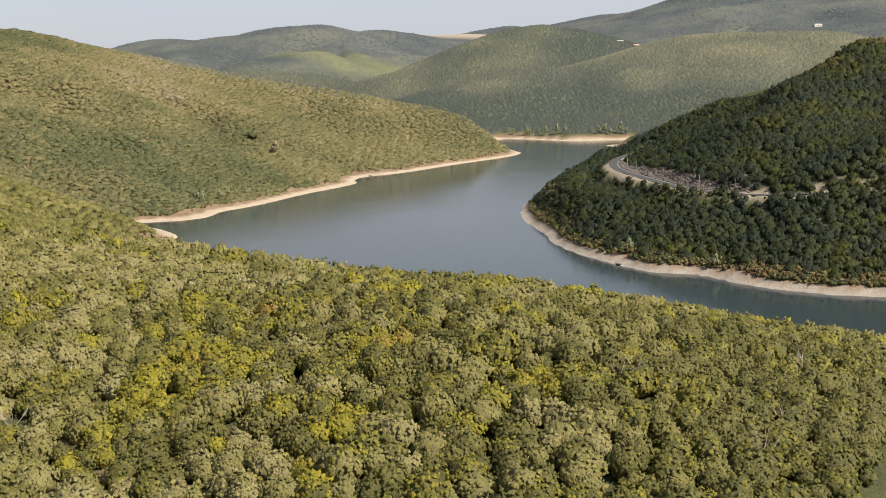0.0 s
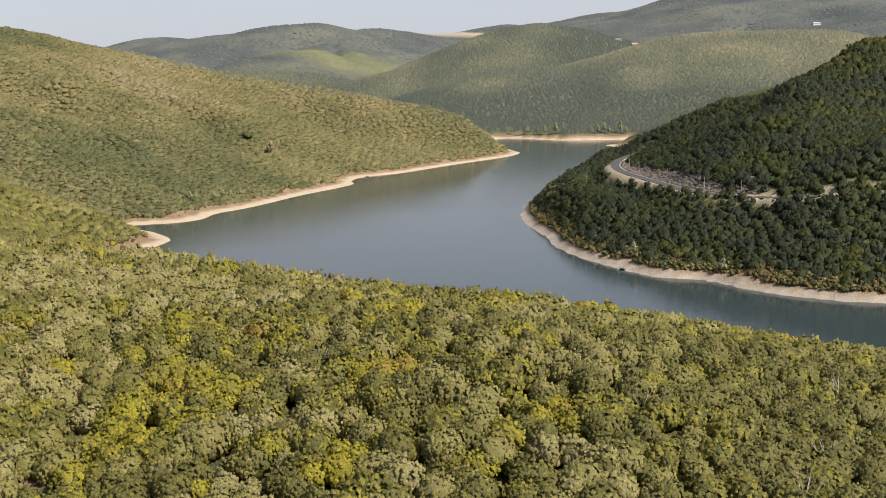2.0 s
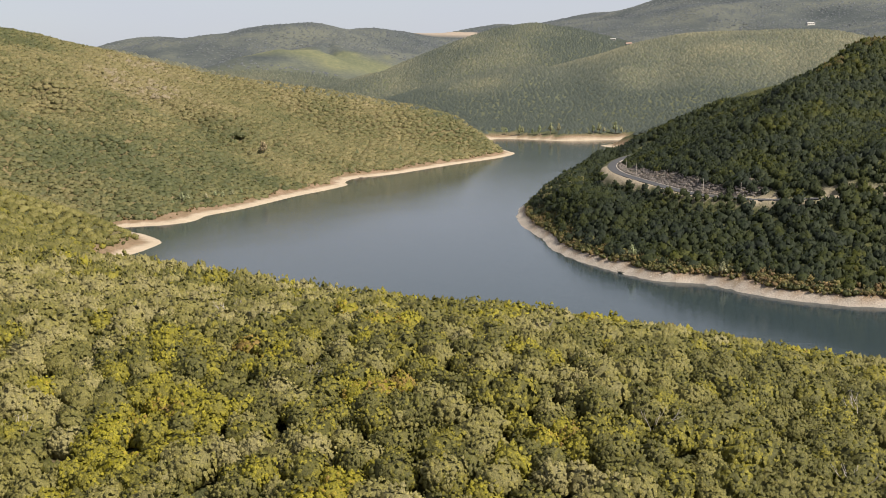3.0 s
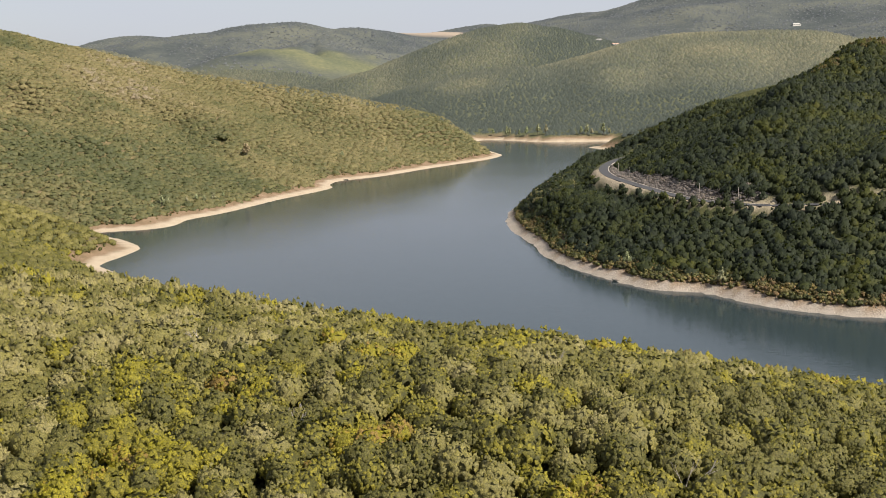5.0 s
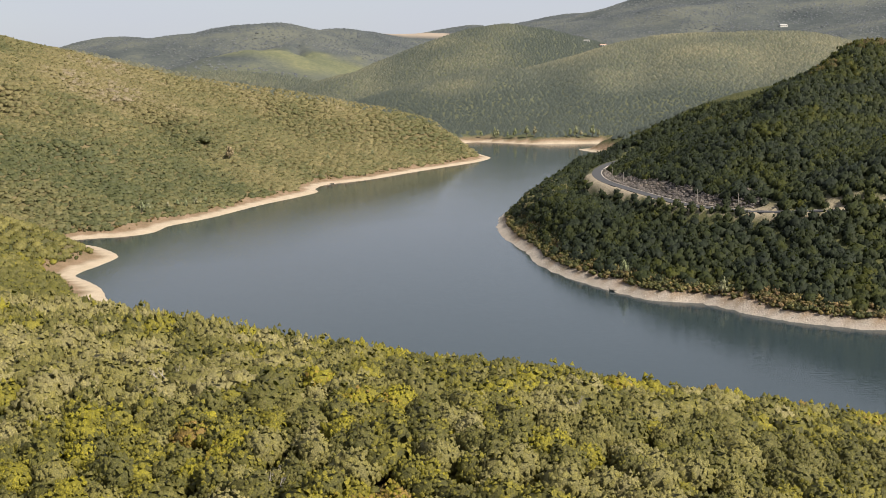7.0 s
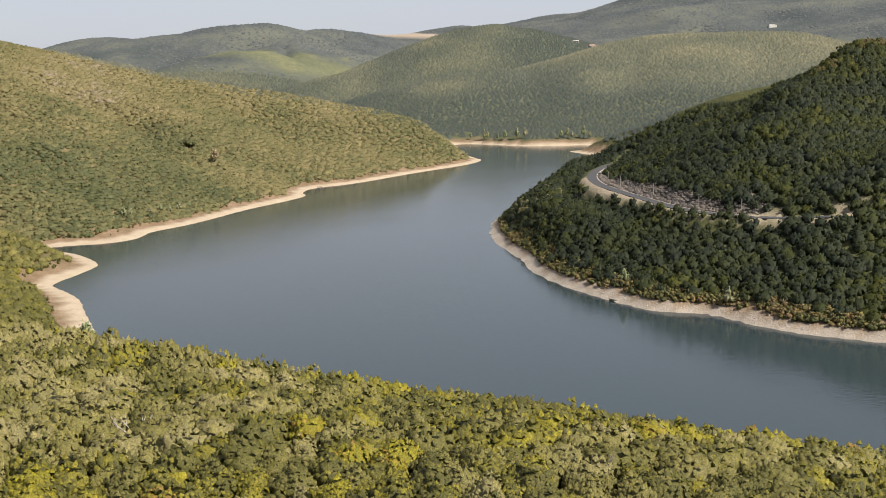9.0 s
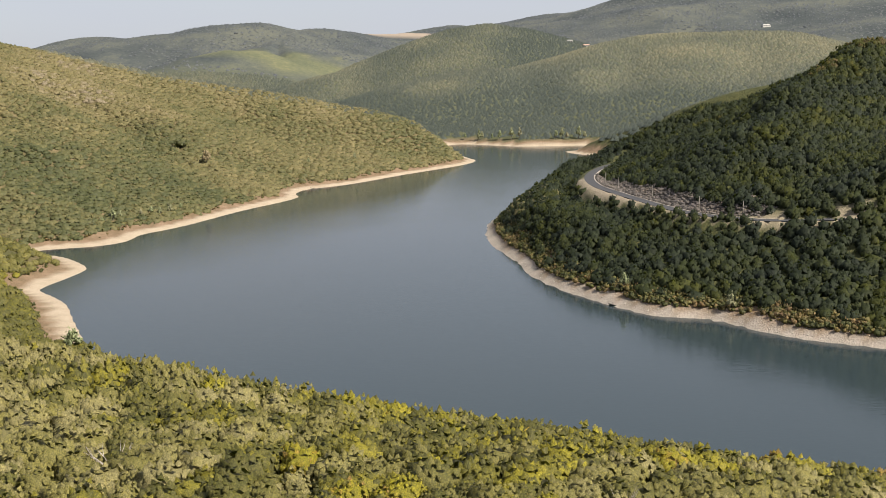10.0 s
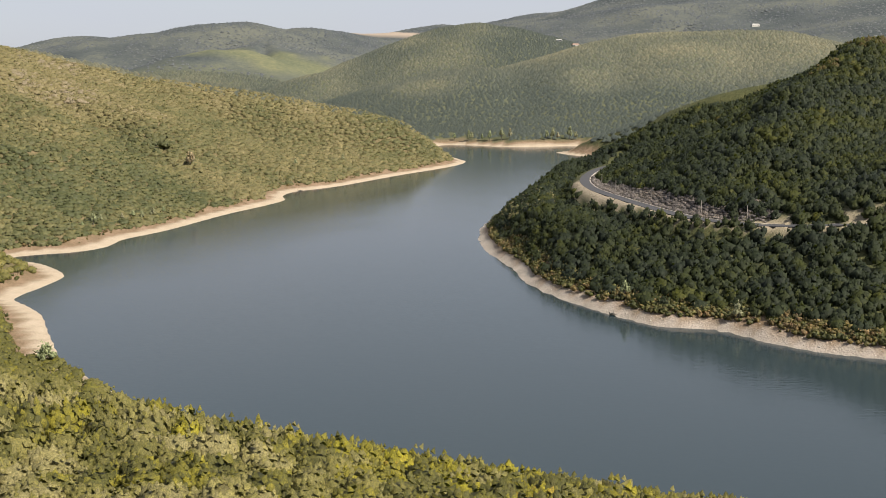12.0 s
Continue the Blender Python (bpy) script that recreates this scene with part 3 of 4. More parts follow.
def crown_shape(seed, lumps, tufts, size, leaves=0, flat=0.75, cuts=1):
    """A crown of radius about 1 that stands on z = 0: rounded lumps, set all over with leafy tufts and loose leaves."""
    r = np.random.default_rng(seed)
    bv, bf = ball(cuts)
    bf = halves(bf)
    verts, faces, count = [], [], 0
    centres = []
    for i in range(lumps):
        a, rad = 2.4 * i + r.uniform(0, 0.8), (0.0 if i == 0 else r.uniform(0.42, 0.72))
        s = r.uniform(0.26, 0.44) if i else 0.56
        if lumps == 1:
            s = 0.85
        c = np.array([rad * math.cos(a), rad * math.sin(a), flat * (0.95 - 0.8 * rad) + r.uniform(-0.12, 0.12)])
        centres.append((c, s))
        lump = bv * s * 0.84 * (1 + r.uniform(-0.12, 0.12, (len(bv), 1)))
        lump[:, 2] *= 0.85
        verts.append(lump + c)
        faces.append(bf + count)
        count += len(bv)
    share = np.array([s * s for _, s in centres])
    share = share / share.sum()
    for (c, s), part_of in zip(centres, share):
        k = max(3, int(round(tufts * part_of)))
        # even spread over the lump's upper side
        q = (np.arange(k) + 0.5) / k
        up, turn = 1 - 1.45 * q, 2.399963 * np.arange(k) + r.uniform(0, 6.28)
        flatr = np.sqrt(np.clip(1 - up * up, 0, 1))
        n = np.stack([flatr * np.cos(turn), flatr * np.sin(turn), up], -1) + r.normal(scale=0.16, size=(k, 3))
        n /= np.linalg.norm(n, axis=1, keepdims=True)
        p = c + n * s * r.uniform(0.78, 1.05, (k, 1)) * np.array([1, 1, 0.88])
        aim = n + r.normal(scale=0.18, size=(k, 3)) + np.array([0, 0, 0.2])
        aim /= np.linalg.norm(aim, axis=1, keepdims=True)
        side = np.cross(aim, r.normal(size=(k, 3)))
        side /= np.linalg.norm(side, axis=1, keepdims=True)
        other = np.cross(aim, side)
        w = size * r.uniform(0.75, 1.3, (k, 1))
        ring = []
        for e in range(4):
            t = e * math.pi / 2
            ring.append(p + (side * math.cos(t) + other * math.sin(t)) * w * r.uniform(0.75, 1.2, (k, 1)) - aim * w * r.uniform(0.2, 0.6, (k, 1)))
        tuft = np.stack([p + aim * w * r.uniform(0.25, 0.55, (k, 1))] + ring, 1)
        verts.append(tuft.reshape(-1, 3))
        base = (np.arange(k) * 5)[:, None, None] + count
        faces.append((base + np.array([[0, 1 + e, 1 + (e + 1) % 4] for e in range(4)])[None]).reshape(-1, 3))
        count += k * 5
        m = int(round(leaves * part_of))
        if m:
            n = r.normal(size=(m, 3))
            n[:, 2] = np.abs(n[:, 2]) - 0.2
            n /= np.linalg.norm(n, axis=1, keepdims=True)
            p = c + n * s * r.uniform(1.0, 1.28, (m, 1))
            leaf = p[:, None, :] + r.normal(scale=size * 0.4, size=(m, 3, 3)) + n[:, None, :] * np.array([0.0, 0.0, size])[None, :, None]
            verts.append(leaf.reshape(-1, 3))
            faces.append(np.arange(m * 3).reshape(-1, 3) + count)
            count += m * 3
    return np.vstack(verts), np.vstack(faces)


def drum():
    """Triangles of a six-sided dome, as directions from its middle."""
    t = np.arange(6) * math.pi / 3
    low, mid = np.stack([0.9 * np.cos(t), 0.9 * np.sin(t), np.full(6, -0.44)], -1), np.stack([0.87 * np.cos(t + 0.5), 0.87 * np.sin(t + 0.5), np.full(6, 0.5)], -1)
    faces = []
    for e in range(6):
        f = (e + 1) % 6
        faces += [[e, f, 6 + e], [f, 6 + f, 6 + e], [6 + e, 6 + f, 12]]
    return np.vstack([low, mid, [[0, 0, 1.0]]]), np.array(faces)


def tufted_shape(seed, tufts, size, sprays=0, sides=4, tall=0.72, body_cuts=2, lobes=9, crisp=0.3, lift=0.0, deep=0.4, core=0.93):
    """A crown of radius about 1: an uneven dome set close with small rounded tufts of leaves. Gives points, triangles and
    normals."""
    r = np.random.default_rng(seed)
    phase, knot = r.uniform(0, 6.28), r.uniform(0, 6.28)
    up = 1 - 1.1 * (np.arange(lobes) + 0.5) / lobes
    t = 2.399963 * np.arange(lobes) + r.uniform(-0.5, 0.5, lobes)
    outs = np.stack([np.sqrt(1 - up * up) * np.cos(t), np.sqrt(1 - up * up) * np.sin(t), up], -1)
    width, rise = r.uniform(0.3, 0.55, lobes), r.uniform(0.1, 0.36, lobes)

    def skin(v):
        """Points of the crown's outside in the directions v, and which lobe each belongs to."""
        swell = rise * np.sqrt(np.clip(1 - (np.arccos(np.clip(v @ outs.T, -1, 1)) / width) ** 2, 0, 1))
        turn = np.arctan2(v[:, 1], v[:, 0])
        reach = (0.76 + swell.max(axis=1)) * (1 + 0.14 * np.sin(2 * turn + phase) + 0.1 * np.sin(3 * turn + knot))
        return v * np.array([1, 1, tall]) * reach[:, None] + np.array([0, 0, 0.32]), swell.argmax(axis=1)

    if body_cuts > 1:
        bv, bf = ball(body_cuts)
        bf = halves(bf)
    else:
        bv, bf = drum()
    body = (skin(bv)[0] - np.array([0, 0, 0.32])) * core + np.array([0, 0, 0.32])
    verts, faces, normals, count = [body], [bf], [bv + np.array([0, 0, lift])], len(body)
    q = (np.arange(tufts) + 0.5) / tufts
    up, turn = 1 - 1.22 * q, 2.399963 * np.arange(tufts) + r.uniform(0, 6.28)
    v = np.stack([np.sqrt(1 - up * up) * np.cos(turn), np.sqrt(1 - up * up) * np.sin(turn), up], -1) + r.normal(scale=0.1, size=(tufts, 3))
    v /= np.linalg.norm(v, axis=1, keepdims=True)
    centre, lobe = skin(v)
    aim = v + (v - outs[lobe]) * 0.9 + r.normal(scale=crisp, size=(tufts, 3)) + np.array([0, 0, 0.3])
    aim /= np.linalg.norm(aim, axis=1, keepdims=True)
    side = np.cross(aim, r.normal(size=(tufts, 3)))
    side /= np.linalg.norm(side, axis=1, keepdims=True)
    other = np.cross(aim, side)
    w = size * r.uniform(0.65, 1.35, tufts)
    centre = centre + v * (r.uniform(-deep, deep, tufts) * size)[:, None]
    points, leans = [], []
    for e in range(sides):
        t = e * 2 * math.pi / sides
        flat = side * math.cos(t) + other * math.sin(t)
        points.append(centre + (flat - aim * 0.5) * (w * r.uniform(0.75, 1.25, tufts))[:, None])
        leans.append(flat * 0.8 + aim * 0.55)
    points.append(centre + aim * (w * r.uniform(0.5, 0.8, tufts))[:, None])
    leans.append(aim)
    lean = np.stack(leans, 1) + 0.3 * v[:, None, :] + np.array([0, 0, lift])
    tri = [[e, (e + 1) % sides, sides] for e in range(sides)]
    verts.append(np.stack(points, 1).reshape(-1, 3))
    normals.append(lean.reshape(-1, 3))
    faces.append((np.array(tri)[None] + (np.arange(tufts) * (sides + 1))[:, None, None]).reshape(-1, 3) + count)
    count += tufts * (sides + 1)
    if sprays:
        pick = r.integers(0, tufts, sprays)
        n = aim[pick] + r.normal(scale=0.6, size=(sprays, 3))
        n /= np.linalg.norm(n, axis=1, keepdims=True)
        at = centre[pick] + n * (w[pick] * 0.9)[:, None]
        leaf = at[:, None, :] + r.normal(scale=size * 0.3, size=(sprays, 3, 3))
        verts.append(leaf.reshape(-1, 3))
        normals.append(np.repeat(n, 3, axis=0))
        faces.append(np.arange(sprays * 3).reshape(-1, 3) + count)
    normals = np.vstack(normals)
    return np.vstack(verts), np.vstack(faces), normals / (np.linalg.norm(normals, axis=1, keepdims=True) + 1e-9)


def cap_shape(seed):
    """A six-sided bump of radius 1, for the crowns of the farthest woods."""
    r = np.random.default_rng(seed)
    t = np.arange(6) * math.pi / 3
    q = r.uniform(0.8, 1.2, 6)
    v = np.vstack([np.stack([q * np.cos(t), q * np.sin(t), np.full(6, -0.35)], -1), [[r.uniform(-0.2, 0.2), r.uniform(-0.2, 0.2), 0.8]]])
    return v, np.array([[e, (e + 1) % 6, 6] for e in range(6)])


def planted(name, shapes, places, radius, height, tint, mat, seed, sink=0.25, smooth=True):
    """Many plants as one mesh; places x, y, z."""
    r = np.random.default_rng(seed)
    pick = r.integers(0, len(shapes), len(places))
    all_v, all_f, all_t, count = [], [], [], 0
    all_n = []
    for s, (v, f, *lean) in enumerate(shapes):
        sel = np.where(pick == s)[0]
        if not len(sel):
            continue
        a = r.uniform(0, 2 * math.pi, len(sel))
        ca, sa = np.cos(a)[:, None], np.sin(a)[:, None]
        x = (v[None, :, 0] * ca - v[None, :, 1] * sa) * radius[sel, None] + places[sel, 0, None]
        y = (v[None, :, 0] * sa + v[None, :, 1] * ca) * radius[sel, None] + places[sel, 1, None]
        z = (v[None, :, 2] - sink) * height[sel, None] + places[sel, 2, None]
        all_v.append(np.stack([x, y, z], -1).reshape(-1, 3))
        all_f.append((f[None] + (np.arange(len(sel)) * len(v))[:, None, None]).reshape(-1, f.shape[1]) + count)
        all_t.append(np.repeat(tint[sel], len(v)))
        if lean:
            m = lean[0]
            all_n.append(np.stack([m[None, :, 0] * ca - m[None, :, 1] * sa, m[None, :, 0] * sa + m[None, :, 1] * ca, np.repeat(m[None, :, 2], len(sel), 0)], -1).reshape(-1, 3))
        count += len(sel) * len(v)
    return new(name, mesh_from(name, np.vstack(all_v), np.vstack(all_f), mat, {"tint": np.concatenate(all_t)}, smooth, np.vstack(all_n) if all_n else None))


def scatter(x0, x1, y0, y1, step, seed, keep):
    """Jittered places on the land: x, y, z, and what land() tells of them, where keep() allows."""
    r = np.random.default_rng(seed)
    px, py = np.meshgrid(np.arange(x0, x1, step), np.arange(y0, y1, step))
    px, py = px.ravel() + r.uniform(-0.45, 0.45, px.size) * step, py.ravel() + r.uniform(-0.45, 0.45, px.size) * step
    first = keep(px, py, None, None, None, None)
    px, py = px[first], py[first]
    z, d, right, rd = land(px, py)
    ok = keep(px, py, z, d, right, rd)
    z = ground_z(px, py)
    return np.stack([px, py, z], -1)[ok], r


def hue(p, r, low=0.55, high=0.5, size=12):
    return np.clip((rolling(p[:, 0], p[:, 1], size) + 0.5) * low + r.random(len(p)) * high, 0, 1)


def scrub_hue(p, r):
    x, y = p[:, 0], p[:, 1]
    # leaf tint pulled to the darkest green stop low on the right
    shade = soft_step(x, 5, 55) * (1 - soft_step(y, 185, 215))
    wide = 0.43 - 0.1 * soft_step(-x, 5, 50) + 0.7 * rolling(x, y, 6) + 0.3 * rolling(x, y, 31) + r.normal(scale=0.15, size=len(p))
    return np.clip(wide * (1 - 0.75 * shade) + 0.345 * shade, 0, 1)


NEAR_WOOD = lambda x, y: (y > 104) & (y < 266) & (np.abs(x + 5) < 0.415 * y + 5)


def keep_near(x, y, z, d, right, rd):
    if z is None:
        return NEAR_WOOD(x, y)
    clear = np.ones(x.shape, bool)
    for cx, cy, size in CLEARINGS:
        clear &= np.hypot(x - cx, y - cy) > size * 0.8 + 0.6
    for cx, cy, size in SNAGS:
        clear &= np.hypot(x - cx, y - cy) > 1.5
    return (d > 18) & clear


near_places, near_r = scatter(-170, 170, 92, 300, 3.55, 11, keep_near)
near_shapes = [tufted_shape(40 + i, 200, 0.105, 0, sides=4, tall=0.72 + 0.03 * (i % 4), body_cuts=4, lobes=14, crisp=0.14, deep=0.75, core=0.89) for i in range(8)]
back_shapes = [tufted_shape(50 + i, 72, 0.155, body_cuts=2, lobes=12, crisp=0.1, deep=0.55, core=0.92) for i in range(6)]
order = np.argsort(np.hypot(near_places[:, 0] + 4, near_places[:, 1] - 150))
singles, rest = near_places[order[:290]], near_places[order[290:]]
close, beyond = rest[rest[:, 1] < 192], rest[rest[:, 1] >= 192]
rad = near_r.uniform(1.9, 3.3, len(close))
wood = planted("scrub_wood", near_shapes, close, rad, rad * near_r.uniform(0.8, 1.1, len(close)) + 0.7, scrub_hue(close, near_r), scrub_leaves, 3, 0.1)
rad = near_r.uniform(1.9, 3.3, len(beyond))
back_wood = planted("scrub_wood", back_shapes, beyond, rad, rad * near_r.uniform(0.8, 1.1, len(beyond)) + 0.7 + 1.1 * soft_step(beyond[:, 1], 222, 255), scrub_hue(beyond, near_r), scrub_leaves, 8, 0.1)
tagged(back_wood, "dense olive and grey-green evergreen scrub over the crest", "scrub", kind="stuff")
tagged(wood, "dense olive and grey-green evergreen scrub covering the slope", "scrub", kind="stuff")


fill_places, fill_r = scatter(-170, 170, 94, 300, 3.6, 17, keep_near)
fill_shapes = [tufted_shape(30 + i, 10, 0.3, body_cuts=1) for i in range(4)]
rad = fill_r.uniform(1.2, 2.0, len(fill_places))
fill = planted("undergrowth", fill_shapes, fill_places, rad, rad * 0.9 + 0.3, scrub_hue(fill_places, fill_r), scrub_leaves, 18, 0.1)
tagged(fill, "low olive-green undergrowth between the scrub oaks", "scrub", kind="stuff")


SORTS = [("pale grey-beige", 0.04), ("grey-green", 0.2), ("dull green", 0.44), ("olive", 0.57), ("yellow-green", 0.72), ("bright lime-yellow", 0.86), ("rusty mustard", 0.96)]
crown_meshes = {}
trunk_mesh = as_mesh("trunk", tube([(0, 0, -0.3), (0.02, 0.01, 0.2), (0.05, 0.0, 0.5), (0.02, 0.03, 0.85)], (0.085, 0.065, 0.05, 0.02)), bark)
limb_meshes = [as_mesh("limb", tube([(0.03, 0, 0.3 + 0.04 * k), (0.24, 0.03 * k, 0.62), (0.5, 0.06, 0.95)], (0.04, 0.028, 0.01), 5), bark) for k in range(3)]
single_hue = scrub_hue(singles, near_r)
for i, (x, y, z) in enumerate(singles):
    sort = min(range(7), key=lambda k: abs(SORTS[k][1] - single_hue[i]))
    if min(math.hypot(x - a, y - c) for a, c in LIME_SPOTS) < 2.3:
        sort = 5
    word, tint = SORTS[sort]
    shape = i % 4 + 4 * (sort % 2)
    if (shape, sort) not in crown_meshes:
        v, f, lean = near_shapes[shape]
        crown_meshes[shape, sort] = mesh_from("crown", v + np.array([0, 0, 0.25]), f, scrub_leaves, {"tint": np.full(len(v), tint)}, True, lean)
    tree = new("scrub_oak")
    size = near_r.uniform(1.9, 3.3)
    tree.matrix_world = pose(x, y, z - 0.1, 0, 0, near_r.uniform(0, 360)) @ Matrix.Diagonal((size, size, size * near_r.uniform(0.8, 1.1) + 0.6, 1))
    tagged(tree, word + " bushy scrub oak with a dense lumpy crown", "tree", "trees of the near slope")
    new("crown", crown_meshes[shape, sort]).parent = tree
    trunk = new("trunk", trunk_mesh)
    trunk.parent = tree
    for k in range(3):
        limb = new("limb", limb_meshes[k])
        limb.parent = trunk
        limb.rotation_euler = (0, 0, 2.1 * k + 0.3)

# far side of the near ridge, down to the water and round the bay
bay_places, bay_r = scatter(-330, 200, 240, 700, 4.6, 12, lambda x, y, z, d, right, rd: (
    ~NEAR_WOOD(x, y) & (x < -30) & (x > -0.42 * y - 30) & (y > 240)) if z is None else (d > np.where(y < 478, 3.5, 15)) & (x < 0))
mid_shapes = [tufted_shape(70 + i, 26, 0.2, crisp=0.16, lift=0.35, deep=0.3, body_cuts=1, core=1.02) for i in range(6)]
rad = bay_r.uniform(2.3, 3.7, len(bay_places))
# shade behind the near ridge, put into the leaf tint
gully_shade = 1 - soft_step(np.hypot((bay_places[:, 0] + 150) / 55, (bay_places[:, 1] - 490) / 70), 0.6, 1.2)
bay_tint = (0.2 + 0.5 * scrub_hue(bay_places, bay_r)) * (1 - 0.75 * gully_shade) + 0.34 * gully_shade
bay = planted("bay_scrub", mid_shapes, bay_places, rad, rad * 0.85 + 0.9, bay_tint, scrub_leaves, 4, 0.15)
tagged(bay, "olive-green evergreen scrub above the pale cove", "scrub", kind="stuff")


# the long slope across the cove
def keep_left(x, y, z, d, right, rd):
    if z is None:
        return (x < 100) & (x > -0.43 * y - 30) & ~((y < 700) & (x > -330))
    return (d > 16.5 + rolling(x, y, 12) * 6) & (y < 1262 + 0.12 * x)


left_places, left_r = scatter(-580, 100, 640, 1290, 4.7, 13, keep_left)
low_shapes = [tufted_shape(90 + i, 11, 0.27, tall=0.75, body_cuts=1, lobes=5, crisp=0.18, lift=0.65, deep=0.5, core=0.98) for i in range(8)]
rad = left_r.uniform(2.9, 5.3, len(left_places))
left_tint = hue(left_places, left_r, 0.45, 0.4, 40) + 0.03 + 0.3 * rolling(left_places[:, 0], left_places[:, 1], 110) + 0.18 * soft_step(left_places[:, 2], 40, 100) - 0.45 * soft_step(left_places[:, 2], 112, 127)
left_tint -= 0.22 * (1 - soft_step(np.hypot((left_places[:, 0] + 205) / 90, (left_places[:, 1] - 820) / 110), 0.5, 1.2))
left_tint = np.clip(left_tint, 0, 1)
left_wood = planted("slope_wood", low_shapes, left_places, rad, rad * 0.62 + 0.6, left_tint, slope_leaves, 5, 0.32)
tagged(left_wood, "sunlit green evergreen woodland on the long slope", "woodland", kind="stuff")


# the dark hill with the road
def keep_right(x, y, z, d, right, rd):
    if z is None:
        return (x > 50) & (x < 0.47 * y + 20) & (x > 0.02 * y)
    return (d > 11 + rolling(x, y, 12) * 7) & (rd > np.where(y < 600, 3.2, np.where(y < 660, 6.0, 7.6))) & scree_side(x, y, rd) & (y < 900 + 0.5 * x)


def scree_side(x, y, rd):
    """False on the bare cut above the road."""
    bare = np.where(x < 147, np.where((y > 575) & (y < 730), 17, 9), np.where(x < 170, 6, np.where((x > 186) & (x < 216), 5.5, -3)))
    return (road_side(x, y) > 0) | (rd > bare + rolling(x, y, 15) * 6)


right_places, right_r = scatter(50, 480, 425, 1060, 4.4, 14, keep_right)
oak_shapes = [tufted_shape(110 + i, 20, 0.24, tall=0.8, body_cuts=1, lobes=7, crisp=0.22, lift=0.3, deep=0.6, core=0.95) for i in range(8)]
rad = right_r.uniform(2.3, 4.2, len(right_places))
by_road = 1 - soft_step(land(right_places[:, 0], right_places[:, 1])[3], 6, 18)
gap = np.where(right_places[:, 0] < 149, 0.38, np.where(np.abs(right_places[:, 0] - 158) < 6, 0.4, -0.12))
rad *= np.where(road_side(right_places[:, 0], right_places[:, 1]) > 0, 1 - gap * by_road, 1.0)
right_wood = planted("oak_wood", oak_shapes, right_places, rad, rad * 1.1 + 1.4, np.clip(hue(right_places, right_r, 0.5, 0.4, 16) + 0.25 * rolling(right_places[:, 0], right_places[:, 1], 70) + 0.3 * soft_step(right_places[:, 2], 80, 120), 0, 1), oak_leaves, 6, 0.32)
tagged(right_wood, "dark green evergreen oak wood on the road hill", "woodland", kind="stuff")


# hills beyond the head of the lake
def keep_far(x, y, z, d, right, rd):
    if z is None:
        return (np.abs(x) < 0.47 * y) & (y > 1200) & (x > -0.18 * y - 200)
    return (d > 30)


far_places, far_r = scatter(-500, 1100, 1230, 2560, 6.4, 15, keep_far)
cap_shapes = [cap_shape(130 + i) for i in range(6)]
rad = far_r.uniform(3.6, 6.4, len(far_places))
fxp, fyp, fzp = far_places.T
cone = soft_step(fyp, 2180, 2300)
# tint lighter up the middle hill, darker at its foot and the cone's right
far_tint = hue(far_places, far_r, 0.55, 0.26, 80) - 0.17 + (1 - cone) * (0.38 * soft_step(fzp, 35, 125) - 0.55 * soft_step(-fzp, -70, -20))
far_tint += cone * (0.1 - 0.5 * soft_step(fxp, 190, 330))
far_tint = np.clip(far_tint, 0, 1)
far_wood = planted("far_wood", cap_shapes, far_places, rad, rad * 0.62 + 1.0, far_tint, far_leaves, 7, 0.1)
tagged(far_wood, "distant wooded hills in mixed greens with painted haze", "woodland", kind="stuff")


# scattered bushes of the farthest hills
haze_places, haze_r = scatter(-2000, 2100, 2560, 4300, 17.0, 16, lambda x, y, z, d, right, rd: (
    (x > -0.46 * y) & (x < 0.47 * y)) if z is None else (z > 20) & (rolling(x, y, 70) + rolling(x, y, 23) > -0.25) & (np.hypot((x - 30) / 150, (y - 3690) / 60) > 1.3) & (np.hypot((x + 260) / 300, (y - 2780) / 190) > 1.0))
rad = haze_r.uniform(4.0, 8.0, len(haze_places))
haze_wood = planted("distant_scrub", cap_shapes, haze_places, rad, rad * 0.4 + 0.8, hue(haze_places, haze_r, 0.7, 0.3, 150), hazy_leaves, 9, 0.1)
tagged(haze_wood, "sparse scrub on the farthest hills, greyed by painted haze", "scrub", kind="stuff")


# dead brush on the cutting above the road
brush_places, brush_r = scatter(112, 175, 560, 760, 1.7, 19, lambda x, y, z, d, right, rd: (x > 0) if z is None else (
    (rd > 4.5) & (rd < 19) & (road_side(x, y) < 0) & (x < 168)))
brush_shapes = [tufted_shape(160 + i, 14, 0.26, 8, body_cuts=1, lift=0.3) for i in range(4)]
rad = brush_r.uniform(0.8, 1.7, len(brush_places))
brush = planted("dead_brush", brush_shapes, brush_places, rad, rad * 0.8, hue(brush_places, brush_r), brush_leaves, 20, 0.1)
tagged(brush, "grey-brown leafless brush on the road cutting", "brush", kind="stuff")


# low plants and stones of the shore
def shore_at(x0, x1, y0, y1, step, seed, low, high, want_right):
    def keep(x, y, z, d, right, rd):
        if z is None:
            return x > -1e6
        return (d > low) & (d < high) & ((right > 0.5) == want_right)
    return scatter(x0, x1, y0, y1, step, seed, keep)


